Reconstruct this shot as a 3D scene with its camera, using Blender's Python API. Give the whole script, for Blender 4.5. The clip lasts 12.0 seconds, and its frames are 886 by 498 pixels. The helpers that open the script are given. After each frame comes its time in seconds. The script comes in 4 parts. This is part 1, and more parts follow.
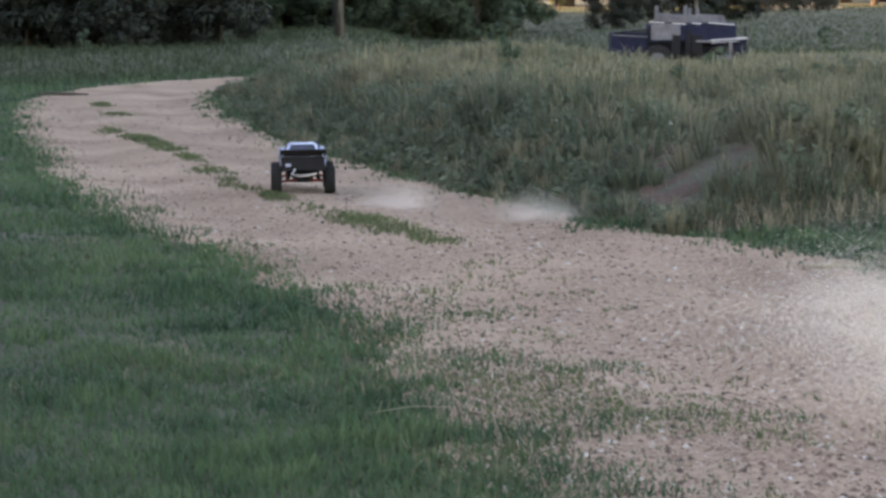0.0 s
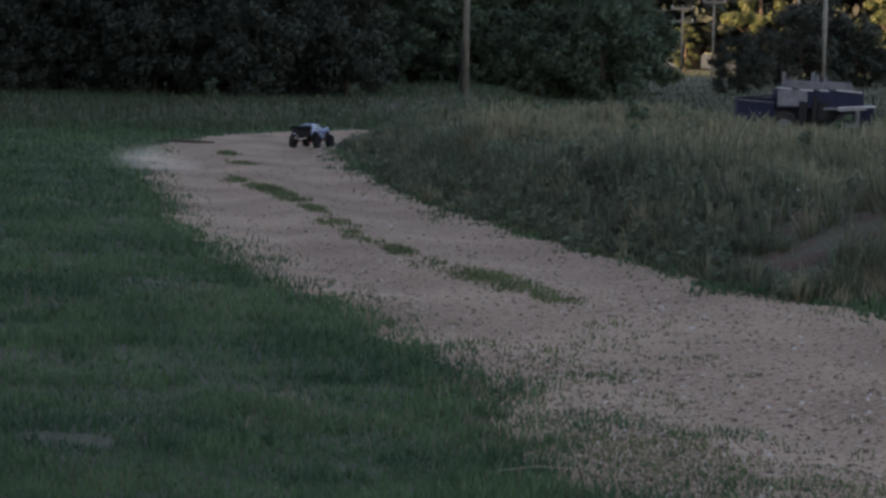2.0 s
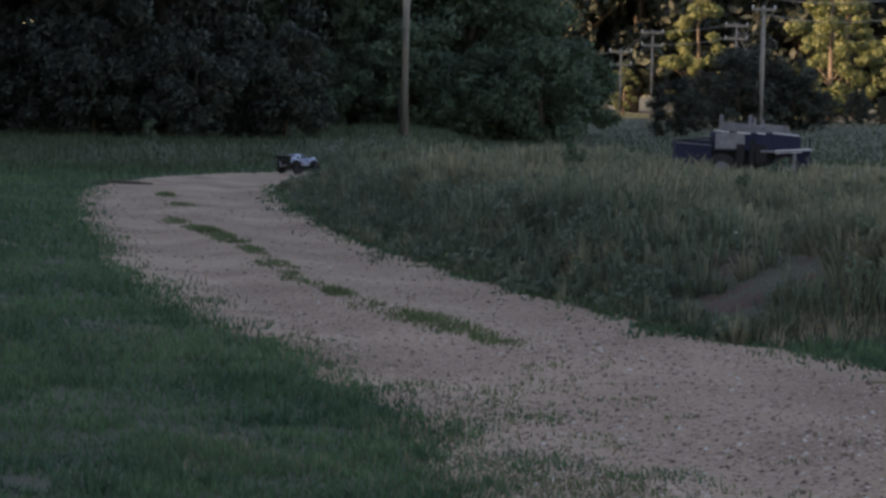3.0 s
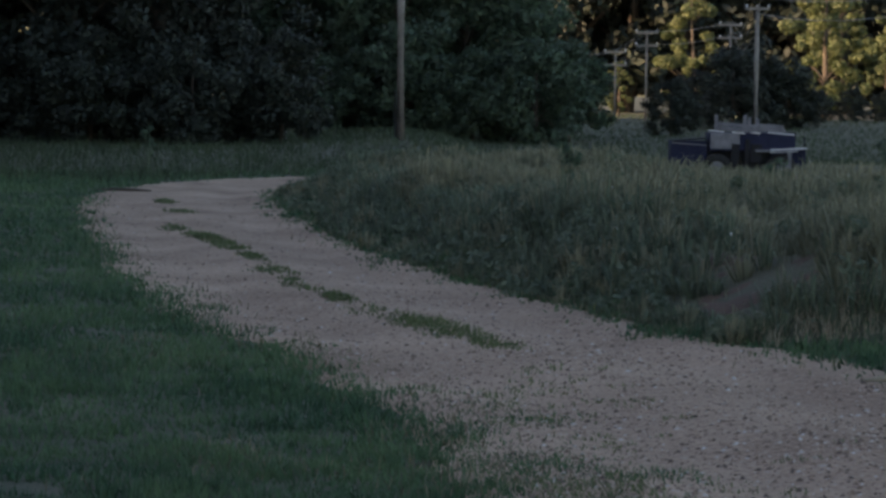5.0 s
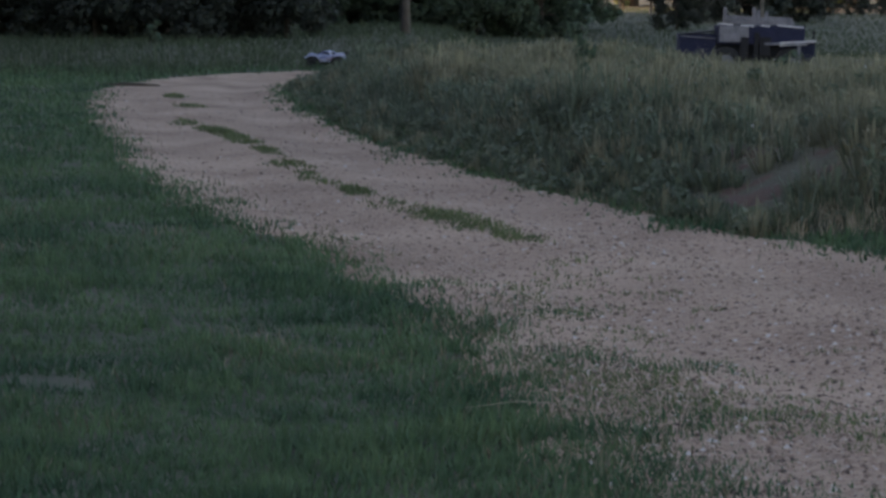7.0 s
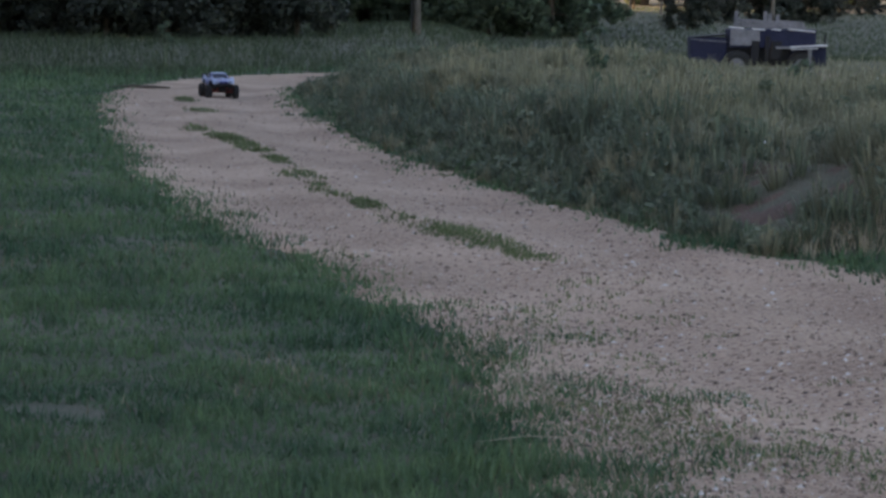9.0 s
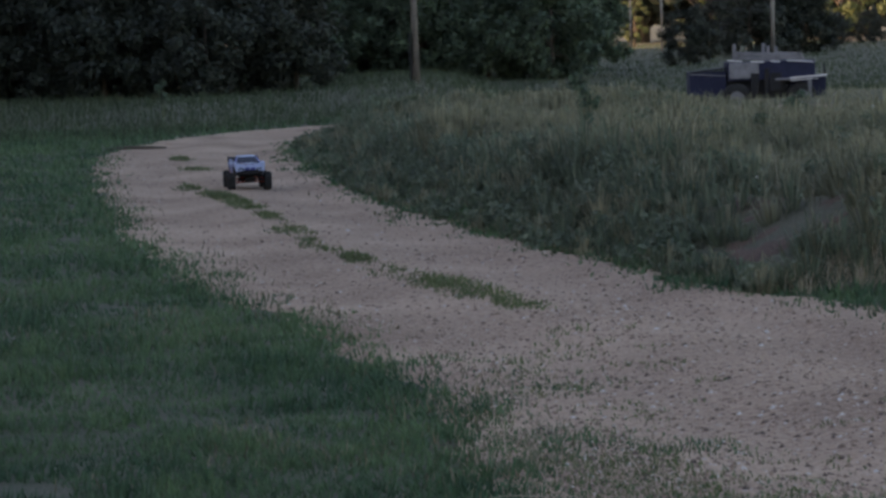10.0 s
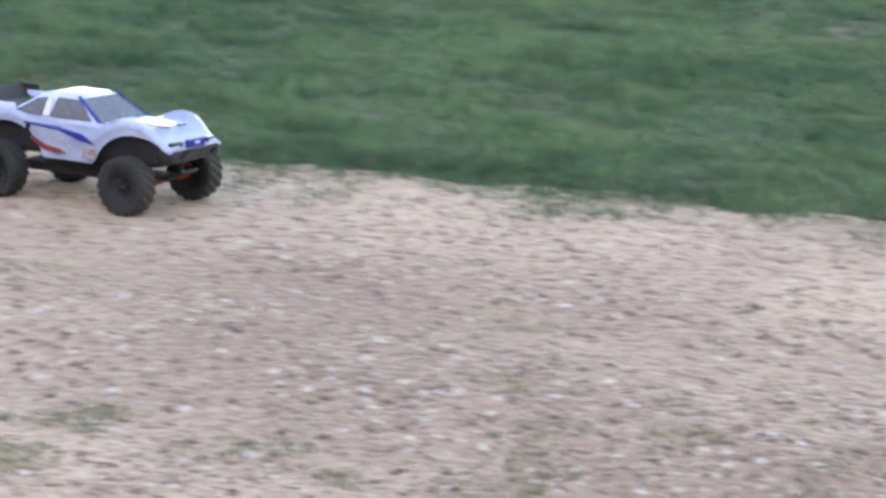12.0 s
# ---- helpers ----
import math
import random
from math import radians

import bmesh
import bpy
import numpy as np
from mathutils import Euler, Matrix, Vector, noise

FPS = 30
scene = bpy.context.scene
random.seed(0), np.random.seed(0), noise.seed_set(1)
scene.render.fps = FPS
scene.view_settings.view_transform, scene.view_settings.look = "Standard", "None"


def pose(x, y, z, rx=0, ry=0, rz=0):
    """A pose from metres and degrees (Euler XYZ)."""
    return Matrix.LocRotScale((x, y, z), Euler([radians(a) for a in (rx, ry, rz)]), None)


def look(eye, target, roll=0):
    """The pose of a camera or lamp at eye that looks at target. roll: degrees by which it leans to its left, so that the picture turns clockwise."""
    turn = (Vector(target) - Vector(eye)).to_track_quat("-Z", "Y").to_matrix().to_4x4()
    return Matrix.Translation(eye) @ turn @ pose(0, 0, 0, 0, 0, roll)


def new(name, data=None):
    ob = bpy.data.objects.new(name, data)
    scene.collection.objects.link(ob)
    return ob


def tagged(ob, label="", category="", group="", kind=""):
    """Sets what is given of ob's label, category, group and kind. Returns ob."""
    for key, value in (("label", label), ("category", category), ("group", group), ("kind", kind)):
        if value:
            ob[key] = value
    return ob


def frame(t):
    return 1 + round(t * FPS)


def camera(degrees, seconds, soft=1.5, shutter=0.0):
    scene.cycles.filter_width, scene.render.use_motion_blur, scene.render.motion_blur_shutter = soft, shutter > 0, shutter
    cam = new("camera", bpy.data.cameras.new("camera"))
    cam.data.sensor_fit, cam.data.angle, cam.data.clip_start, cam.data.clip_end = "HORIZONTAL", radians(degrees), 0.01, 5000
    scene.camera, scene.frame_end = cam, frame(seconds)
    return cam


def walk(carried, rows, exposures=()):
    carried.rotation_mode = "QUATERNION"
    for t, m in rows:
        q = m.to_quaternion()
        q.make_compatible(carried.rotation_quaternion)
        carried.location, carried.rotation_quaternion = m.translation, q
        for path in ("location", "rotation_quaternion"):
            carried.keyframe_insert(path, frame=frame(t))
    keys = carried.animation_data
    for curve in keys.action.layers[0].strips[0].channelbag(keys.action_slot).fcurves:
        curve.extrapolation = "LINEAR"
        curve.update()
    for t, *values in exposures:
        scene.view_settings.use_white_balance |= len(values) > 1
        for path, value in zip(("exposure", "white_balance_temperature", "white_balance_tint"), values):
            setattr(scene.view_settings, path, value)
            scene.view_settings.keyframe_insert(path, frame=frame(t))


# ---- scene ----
# The camera: handheld at chest height, long lens, panning after the truck.
cam = camera(22.0, 12.0, soft=2.9, shutter=0.15)


def aim(eye, yaw, pitch, lean):
    """Yaw to the right of +y, pitch up, lean, in degrees."""
    turn = (Matrix.Rotation(radians(-yaw), 4, "Z") @ Matrix.Rotation(radians(pitch), 4, "X")
            @ Matrix.Rotation(radians(lean), 4, "Y") @ Matrix.Rotation(radians(90), 4, "X"))
    return Matrix.Translation(eye) @ turn


PATH = [
    (0, (0.037, -0.074, 1.405), 2.07, -6.17, 0.75),
    (0.5, (-0.002, -0.061, 1.408), -0.91, -5.00, 0.37),
    (1, (-0.008, -0.073, 1.409), -1.89, -4.64, -0.51),
    (1.5, (-0.002, -0.060, 1.405), -2.18, -4.71, -0.76),
    (2, (0.003, -0.044, 1.405), -0.90, -4.74, -0.94),
    (2.5, (0.006, -0.049, 1.402), 0.09, -4.21, -0.94),
    (3, (0.004, -0.052, 1.404), 0.62, -3.66, -1.11),
    (3.2, (0.004, -0.056, 1.404), 0.95, -3.47, -1.20),
    (4.8, (-0.012, -0.230, 1.436), 1.36, -3.69, -0.46),
    (5, (-0.013, -0.236, 1.435), 0.70, -3.61, -0.45),
    (5.5, (-0.015, -0.230, 1.434), -0.63, -3.65, -0.61),
    (6, (-0.017, -0.248, 1.431), -1.43, -4.27, -0.60),
    (6.5, (-0.043, -0.188, 1.424), -1.05, -5.14, -0.71),
    (7, (-0.123, -0.147, 1.412), 0.64, -6.24, -0.28),
    (7.2, (-0.141, -0.143, 1.412), 1.23, -6.75, 0.22),
    (8.8, (-0.161, -0.158, 1.516), -0.34, -6.37, -0.80),
    (9, (-0.136, -0.096, 1.531), 0.42, -6.33, -0.62),
    (9.5, (-0.032, 0.036, 1.553), -0.35, -4.96, 0.74),
    (10, (0.016, 0.156, 1.536), 0.10, -5.17, 2.01),
    (10.5, (0.006, 0.309, 1.515), 4.65, -7.17, 2.09),
    (11, (0.085, 0.334, 1.513), 7.49, -9.13, 2.64),
    (11.3, (0.084, 0.278, 1.504), 11.07, -9.90, 2.77),
    (11.5, (0.045, 0.191, 1.501), 16.04, -10.41, 0.50),
    (11.6, (0.039, 0.165, 1.492), 19.23, -10.58, -0.14),
    (11.7, (0.080, 0.171, 1.477), 22.68, -10.76, -0.22),
    (11.8, (0.110, 0.187, 1.476), 26.79, -11.10, -0.47),
    (11.9, (0.107, 0.148, 1.476), 31.59, -11.32, -1.62),
    (12, (0.082, 0.171, 1.473), 37.75, -11.56, -2.32),
]
# The phone darkens its picture on the bright far trees and opens up on the near ground.
EXPOSURE = [(0, 2.55, 7700, 27), (0.5, 2.2, 7500, 28), (1, 1.68, 7450, 28), (1.5, 1.22, 7250, 27), (2, 1.40, 7100, 26), (2.5, 1.45, 7000, 26), (3.2, 1.35, 6900, 25),
            (5, 1.10, 6500, 20), (6, 1.02, 6400, 19), (6.5, 1.02, 6500, 20), (7, 1.48, 6900, 26), (7.2, 1.6, 6950, 26), (8.8, 1.75, 6900, 26), (9, 1.85, 6900, 26),
            (9.5, 1.92, 7000, 27), (10, 1.5, 6900, 26), (10.5, 1.85, 7000, 27), (11, 2.25, 7200, 27), (11.5, 2.70, 7300, 27), (12, 3.3, 7450, 24)]
walk(cam, [(t, aim(e, a, b, c)) for t, e, a, b, c in PATH],
     exposures=EXPOSURE)

# ---- world and sun ----
world = bpy.data.worlds.new("evening_sky")
scene.world = world
world.use_nodes = True
wn = world.node_tree.nodes
sky = wn.new("ShaderNodeTexSky")
sky.sky_type, sky.sun_disc = "NISHITA", False
SUN_EL, SUN_AZ = radians(9), radians(-105)      # azimuth from +y, clockwise
sky.sun_elevation, sky.sun_rotation = SUN_EL, SUN_AZ
world.node_tree.links.new(sky.outputs["Color"], wn["Background"].inputs["Color"])
wn["Background"].inputs["Strength"].default_value = 0.15
sun = new("sun", bpy.data.lights.new("sun", "SUN"))
sun.data.energy, sun.data.angle, sun.data.color = 5.0, radians(0.6), (1.0, 0.72, 0.42)
sun_from = Vector((math.sin(SUN_AZ) * math.cos(SUN_EL), math.cos(SUN_AZ) * math.cos(SUN_EL), math.sin(SUN_EL)))
sun.matrix_world = look(sun_from * 100, (0, 0, 0))

rng = np.random.default_rng(7)


# ---- materials ----
def material(name, low, high, scale=8.0, rough=0.8, metal=0.0, bump=0.0, fine=None, island=0.0, thin=0.0, pebble=False, sharp=0.14):
    """Two colours mixed by noise at two sizes; island: spread of brightness from piece to piece."""
    m = bpy.data.materials.new(name)
    m.use_nodes = True
    n, link = m.node_tree.nodes, m.node_tree.links.new
    bsdf = n["Principled BSDF"]
    bsdf.inputs["Roughness"].default_value, bsdf.inputs["Metallic"].default_value = rough, metal
    coord = n.new("ShaderNodeTexCoord")
    big, small = n.new("ShaderNodeTexNoise"), n.new("ShaderNodeTexNoise")
    big.inputs["Scale"].default_value, big.inputs["Detail"].default_value = scale, 4
    small.inputs["Scale"].default_value, small.inputs["Detail"].default_value = fine or scale * 9, 3
    for tex in (big, small):
        link(coord.outputs["Object"], tex.inputs["Vector"])
    add = n.new("ShaderNodeMath")
    add.operation = "ADD"
    link(big.outputs["Fac"], add.inputs[0])
    link(small.outputs["Fac"], add.inputs[1])
    ramp = n.new("ShaderNodeValToRGB")
    half = n.new("ShaderNodeMath")
    half.operation = "MULTIPLY"
    half.inputs[1].default_value = 0.5
    link(add.outputs[0], half.inputs[0])
    link(half.outputs[0], ramp.inputs["Fac"])
    ramp.color_ramp.elements[0].position, ramp.color_ramp.elements[1].position = 0.5 - sharp, 0.5 + sharp
    ramp.color_ramp.elements[0].color, ramp.color_ramp.elements[1].color = (*low, 1), (*high, 1)
    colour = ramp.outputs["Color"]
    if island:
        geo, hsv = n.new("ShaderNodeNewGeometry"), n.new("ShaderNodeHueSaturation")
        span = n.new("ShaderNodeMapRange")
        span.inputs["To Min"].default_value, span.inputs["To Max"].default_value = 1 - island, 1 + island
        link(geo.outputs["Random Per Island"], span.inputs["Value"])
        link(span.outputs["Result"], hsv.inputs["Value"])
        link(colour, hsv.inputs["Color"])
        colour = hsv.outputs["Color"]
    link(colour, bsdf.inputs["Base Color"])
    if pebble:
        geo, tone = n.new("ShaderNodeNewGeometry"), n.new("ShaderNodeValToRGB")
        link(geo.outputs["Random Per Island"], tone.inputs["Fac"])
        stops = tone.color_ramp.elements
        stops[0].position, stops[0].color = 0.0, (0.08, 0.056, 0.045, 1)
        stops[1].position, stops[1].color = 1.0, (0.54, 0.50, 0.47, 1)
        for at, c in ((0.22, (0.16, 0.11, 0.085, 1)), (0.45, (0.28, 0.197, 0.15, 1)), (0.86, (0.37, 0.275, 0.21, 1)), (0.95, (0.46, 0.39, 0.34, 1))):
            stops.new(at).color = c
        link(tone.outputs["Color"], bsdf.inputs["Base Color"])
    if thin:
        glow, mix = n.new("ShaderNodeBsdfTranslucent"), n.new("ShaderNodeMixShader")
        link(colour, glow.inputs["Color"])
        mix.inputs["Fac"].default_value = thin
        link(bsdf.outputs["BSDF"], mix.inputs[1])
        link(glow.outputs["BSDF"], mix.inputs[2])
        link(mix.outputs["Shader"], n["Material Output"].inputs["Surface"])
    if bump:
        b = n.new("ShaderNodeBump")
        b.inputs["Strength"].default_value, b.inputs["Distance"].default_value = bump, 0.02
        link(small.outputs["Fac"], b.inputs["Height"])
        link(b.outputs["Normal"], bsdf.inputs["Normal"])
    return m


M_SOIL = material("grass_soil", (0.035, 0.048, 0.026), (0.11, 0.10, 0.07), 0.8, 0.95, bump=0.6, fine=30)
M_ROAD = material("packed_gravel_dirt", (0.225, 0.148, 0.103), (0.445, 0.315, 0.226), 0.7, 0.95, bump=1.0, fine=30, sharp=0.12)
M_STONE = material("gravel_stone", (0.19, 0.13, 0.105), (0.40, 0.31, 0.26), 6, 0.85, pebble=True)
M_BANK = material("bare_reddish_soil", (0.06, 0.038, 0.029), (0.125, 0.08, 0.06), 2, 0.95, bump=0.8, fine=30)
M_LAWN = material("lawn_blade", (0.036, 0.088, 0.046), (0.105, 0.175, 0.082), 0.55, 0.65, fine=3.5, island=0.3, thin=0.35, sharp=0.1)
M_STRIP = material("dusty_track_grass", (0.085, 0.115, 0.05), (0.15, 0.18, 0.085), 1.2, 0.7, island=0.3, thin=0.3)
M_TALL = material("tall_grass_blade", (0.135, 0.145, 0.095), (0.29, 0.275, 0.18), 0.5, 0.75, fine=2.2, island=0.28, thin=0.4, sharp=0.11)
# Dark verge green, lowered further to carry the wood's shade in its colour.
M_VERGE_SHADED = material("verge_grass", (0.03, 0.05, 0.026), (0.07, 0.098, 0.05), 0.5, 0.75, fine=3, island=0.4, thin=0.3)
M_WEED = material("weed_leaf", (0.08, 0.112, 0.075), (0.165, 0.195, 0.13), 1.5, 0.7, island=0.4, thin=0.3)
M_THATCH = material("dull_dry_thatch", (0.10, 0.095, 0.06), (0.22, 0.195, 0.13), 3, 0.85, island=0.4)
M_SAND = material("sunlit_sandy_soil", (0.26, 0.17, 0.10), (0.42, 0.29, 0.18), 0.6, 0.95, bump=0.5, fine=9)
M_DRY = material("dry_straw", (0.24, 0.21, 0.15), (0.36, 0.32, 0.24), 4, 0.8, island=0.3)
M_LEAF = material("tree_leaf", (0.044, 0.077, 0.052), (0.10, 0.148, 0.088), 0.35, 0.6, fine=2, island=0.5, thin=0.35)
# Darker copy of the tree leaf, with the wood's shade put into its colour.
M_LEAF_SHADED = material("shaded_leaf", (0.011, 0.017, 0.013), (0.026, 0.038, 0.025), 0.35, 0.7, fine=2, island=0.4)
# Brighter, yellower copy of the tree leaf; low sun is put into the colour.
M_LEAF_SUNLIT = material("sunlit_leaf", (0.06, 0.088, 0.034), (0.165, 0.185, 0.072), 0.35, 0.6, fine=2, island=0.4, thin=0.35)
M_BARK = material("bark", (0.05, 0.04, 0.03), (0.12, 0.095, 0.075), 4, 0.9, bump=0.8)
M_POLE = material("weathered_pole_wood", (0.18, 0.16, 0.145), (0.32, 0.29, 0.265), 2, 0.85, bump=0.4)
M_WIRE = material("old_cable", (0.12, 0.12, 0.12), (0.2, 0.2, 0.2), 5, 0.6)
M_BLUE_OLD = material("faded_navy_paint", (0.008, 0.011, 0.036), (0.02, 0.024, 0.06), 3, 0.9, bump=0.2)
M_GREY_WOOD = material("grey_board", (0.12, 0.12, 0.135), (0.25, 0.25, 0.275), 5, 0.85, bump=0.4)
M_TRIM = material("pale_metal_trim", (0.5, 0.5, 0.52), (0.7, 0.7, 0.72), 4, 0.45)
M_RUBBER = material("black_rubber", (0.006, 0.006, 0.007), (0.02, 0.02, 0.02), 12, 0.8, bump=0.3)
# White shell tinted blue: the sky's reflection is put into the base colour.
M_WHITE = material("white_polycarbonate", (0.40, 0.46, 0.64), (0.54, 0.60, 0.79), 9, 0.22)
M_BLUE = material("blue_decal", (0.01, 0.015, 0.16), (0.02, 0.03, 0.30), 15, 0.3)
M_RED = material("red_decal", (0.14, 0.02, 0.03), (0.26, 0.04, 0.05), 15, 0.35)
M_SCUFF = material("scuffed_decal", (0.16, 0.10, 0.12), (0.42, 0.38, 0.44), 40, 0.5)
M_GLASS = material("tinted_window", (0.02, 0.022, 0.035), (0.05, 0.055, 0.08), 6, 0.15)
M_BLACK = material("black_plastic", (0.005, 0.005, 0.008), (0.013, 0.013, 0.017), 14, 0.8)
M_ARM = material("red_anodised_arm", (0.16, 0.02, 0.012), (0.30, 0.05, 0.03), 20, 0.4, metal=0.6)
M_CHROME = material("silver_pipe", (0.55, 0.55, 0.57), (0.75, 0.75, 0.77), 10, 0.3, metal=0.6)
M_DUST = material("road_dust", (0.86, 0.78, 0.70), (0.93, 0.87, 0.80), 3, 1.0, thin=0.5)


# ---- mesh helpers ----
def raw_mesh(name, verts, sizes, loops, mat, smooth=False):
    """A mesh from flat arrays: vertices, corners per face, corner indices."""
    me = bpy.data.meshes.new(name)
    verts, sizes, loops = np.asarray(verts, np.float32), np.asarray(sizes, np.int32), np.asarray(loops, np.int32)
    me.vertices.add(len(verts))
    me.vertices.foreach_set("co", verts.ravel())
    me.loops.add(len(loops))
    me.loops.foreach_set("vertex_index", loops)
    me.polygons.add(len(sizes))
    me.polygons.foreach_set("loop_start", np.concatenate([[0], np.cumsum(sizes)[:-1]]).astype(np.int32))
    me.polygons.foreach_set("loop_total", sizes)
    me.polygons.foreach_set("use_smooth", np.full(len(sizes), smooth))
    me.materials.append(mat)
    me.update(calc_edges=True)
    return me


def finish(bm, name, mat, smooth=False):
    bmesh.ops.recalc_face_normals(bm, faces=bm.faces)
    me = bpy.data.meshes.new(name)
    bm.to_mesh(me)
    bm.free()
    me.materials.append(mat)
    for p in me.polygons:
        p.use_smooth = smooth
    return me


def part(name, bm, mat, parent, label="", smooth=False, at=None):
    ob = new(name, finish(bm, name, mat, smooth))
    ob.parent = parent
    if at:
        ob.matrix_basis = at
    return tagged(ob, label)


def box(bm, sx, sy, sz, m=Matrix(), bevel=0.0):
    made = bmesh.ops.create_cube(bm, size=1, matrix=m @ Matrix.Diagonal((sx, sy, sz, 1)))["verts"]
    if bevel:
        edges = list({e for v in made for e in v.link_edges})
        bmesh.ops.bevel(bm, geom=edges, offset=bevel, segments=2, affect="EDGES", profile=0.6)
    return bm


def tube(bm, points, radius, sides=8):
    """A round bar through the points; radius a number or one per point."""
    rings, pts = [], [Vector(p) for p in points]
    for i, p in enumerate(pts):
        way = (pts[min(i + 1, len(pts) - 1)] - pts[max(i - 1, 0)]).normalized()
        turn = way.to_track_quat("Z", "Y").to_matrix()
        r = radius[i] if isinstance(radius, (list, tuple)) else radius
        rings.append([bm.verts.new(p + turn @ Vector((r * math.cos(k * math.tau / sides), r * math.sin(k * math.tau / sides), 0)))
                      for k in range(sides)])
    for a, b in zip(rings, rings[1:]):
        for k in range(sides):
            bm.faces.new((a[k], a[(k + 1) % sides], b[(k + 1) % sides], b[k]))
    bm.faces.new(rings[0][::-1])
    bm.faces.new(rings[-1])
    return bm


def lathe(bm, profile, sides=24, m=Matrix()):
    """A turned body about the x axis from (x, radius) pairs."""
    rings = [[bm.verts.new(m @ Vector((x, r * math.cos(k * math.tau / sides), r * math.sin(k * math.tau / sides))))
              for k in range(sides)] for x, r in profile]
    for a, b in zip(rings, rings[1:]):
        for k in range(sides):
            bm.faces.new((a[k], a[(k + 1) % sides], b[(k + 1) % sides], b[k]))
    return bm


def smoothstep(a, b, x):
    u = np.clip((x - a) / (b - a), 0, 1)
    return u * u * (3 - 2 * u)


# Soft value noise for lie of the land, clumps and uneven edges.
LATTICE = rng.random((64, 64))


def vnoise(x, y, size):
    x, y = np.asarray(x, float) / size, np.asarray(y, float) / size
    ix, iy = np.floor(x).astype(int), np.floor(y).astype(int)
    fx, fy = x - ix, y - iy
    fx, fy = fx * fx * (3 - 2 * fx), fy * fy * (3 - 2 * fy)
    g = lambda a, b: LATTICE[a % 64, b % 64]
    return (g(ix, iy) * (1 - fx) + g(ix + 1, iy) * fx) * (1 - fy) + (g(ix, iy + 1) * (1 - fx) + g(ix + 1, iy + 1) * fx) * fy


# ---- the lie of the land ----
# The road's middle line (x, y) and half width, from behind the field to past the camera.
ROAD = np.array([(60, 47, 1.3), (20, 46, 1.3), (7, 45.3, 1.3), (1.5, 44.6, 1.3), (-1.4, 43.2, 1.35), (-3.0, 40.3, 1.4), (-3.6, 36.3, 1.4),
                 (-3.3, 31.8, 1.4), (-2.6, 27, 1.3), (-1.83, 22.2, 1.27), (-1.0, 18.3, 1.28), (-0.3, 15.6, 1.3), (0.65, 12.6, 1.32),
                 (1.35, 10.4, 1.45), (2.15, 7.8, 1.95), (2.95, 5.3, 2.6), (4.3, 3.0, 2.7), (7, 0.0, 2.3), (14, -6, 1.8), (40, -26, 1.8)], float)


def spline(points, per=14):
    """Catmull-Rom through the rows."""
    p = np.vstack([2 * points[0] - points[1], points, 2 * points[-1] - points[-2]])
    out = []
    for a, b, c, d in zip(p, p[1:], p[2:], p[3:]):
        for u in np.linspace(0, 1, per, endpoint=False):
            out.append(0.5 * (2 * b + (c - a) * u + (2 * a - 5 * b + 4 * c - d) * u * u + (3 * b - a - 3 * c + d) * u ** 3))
    out.append(points[-1])
    return np.array(out)


LINE = spline(ROAD)
WAY = np.gradient(LINE[:, :2], axis=0)
WAY /= np.linalg.norm(WAY, axis=1)[:, None]


def beside(x, y):
    """Metres from the road's edge (negative on the road), and the side: +1 is the field inside the bend, -1 the lawn."""
    x, y = np.atleast_1d(np.asarray(x, float)), np.atleast_1d(np.asarray(y, float))
    out, side = np.empty(x.shape), np.empty(x.shape)
    for i in range(0, len(x), 20000):
        dx, dy = x[i:i + 20000, None] - LINE[None, :, 0], y[i:i + 20000, None] - LINE[None, :, 1]
        k = np.argmin(dx * dx + dy * dy, axis=1)
        r = np.arange(len(k))
        out[i:i + 20000] = np.hypot(dx[r, k], dy[r, k]) - LINE[k, 2]
        side[i:i + 20000] = np.sign(WAY[k, 0] * dy[r, k] - WAY[k, 1] * dx[r, k])
    return out, side


def mown(x, y):
    """1 where the field beside the road is a mown lawn, 0 in the tall grass."""
    return smoothstep(0.4, -0.4, y - 13.3 - 0.62 * (x - 2.2) + 0.8 * (vnoise(x, y, 1.3) - 0.5))


def height(x, y):
    x, y = np.asarray(x, float), np.asarray(y, float)
    shape = x.shape
    x, y = x.ravel(), y.ravel()
    e, side = beside(x, y)
    field = (side > 0) * (1 - mown(x, y))
    z = field * (0.34 * smoothstep(0.0, 1.6, e) + 0.06 * smoothstep(1, 6, e) - 0.72 * smoothstep(2, 6.5, x) * smoothstep(18, 42, y))
    z += field * 0.26 * (vnoise(x, y, 0.95) - 0.45) * smoothstep(0.3, 1.4, e) * smoothstep(60, 40, y)
    z -= 0.5 * smoothstep(0, 3, x) * smoothstep(50, 75, y) * smoothstep(170, 120, y)
    z += 0.22 * np.exp(-((x + 1.0) / 2.4) ** 2) * smoothstep(52, 68, y) * smoothstep(100, 85, y)
    z += np.where(side < 0, 0.04 * smoothstep(0, 0.6, e) + 0.10 * smoothstep(2, 18, e) * smoothstep(40, 50, y), 0.03 * smoothstep(0, 0.6, e))
    z += 0.05 * (vnoise(x, y, 2.7) - 0.5) * smoothstep(0, 1.5, e) + 0.012 * (vnoise(x, y, 0.4) - 0.5)
    z += 0.5 * smoothstep(70, 160, y) + 3.0 * smoothstep(150, 500, y)
    z -= 0.02 * smoothstep(0.12, -0.1, e)
    return z.reshape(shape)


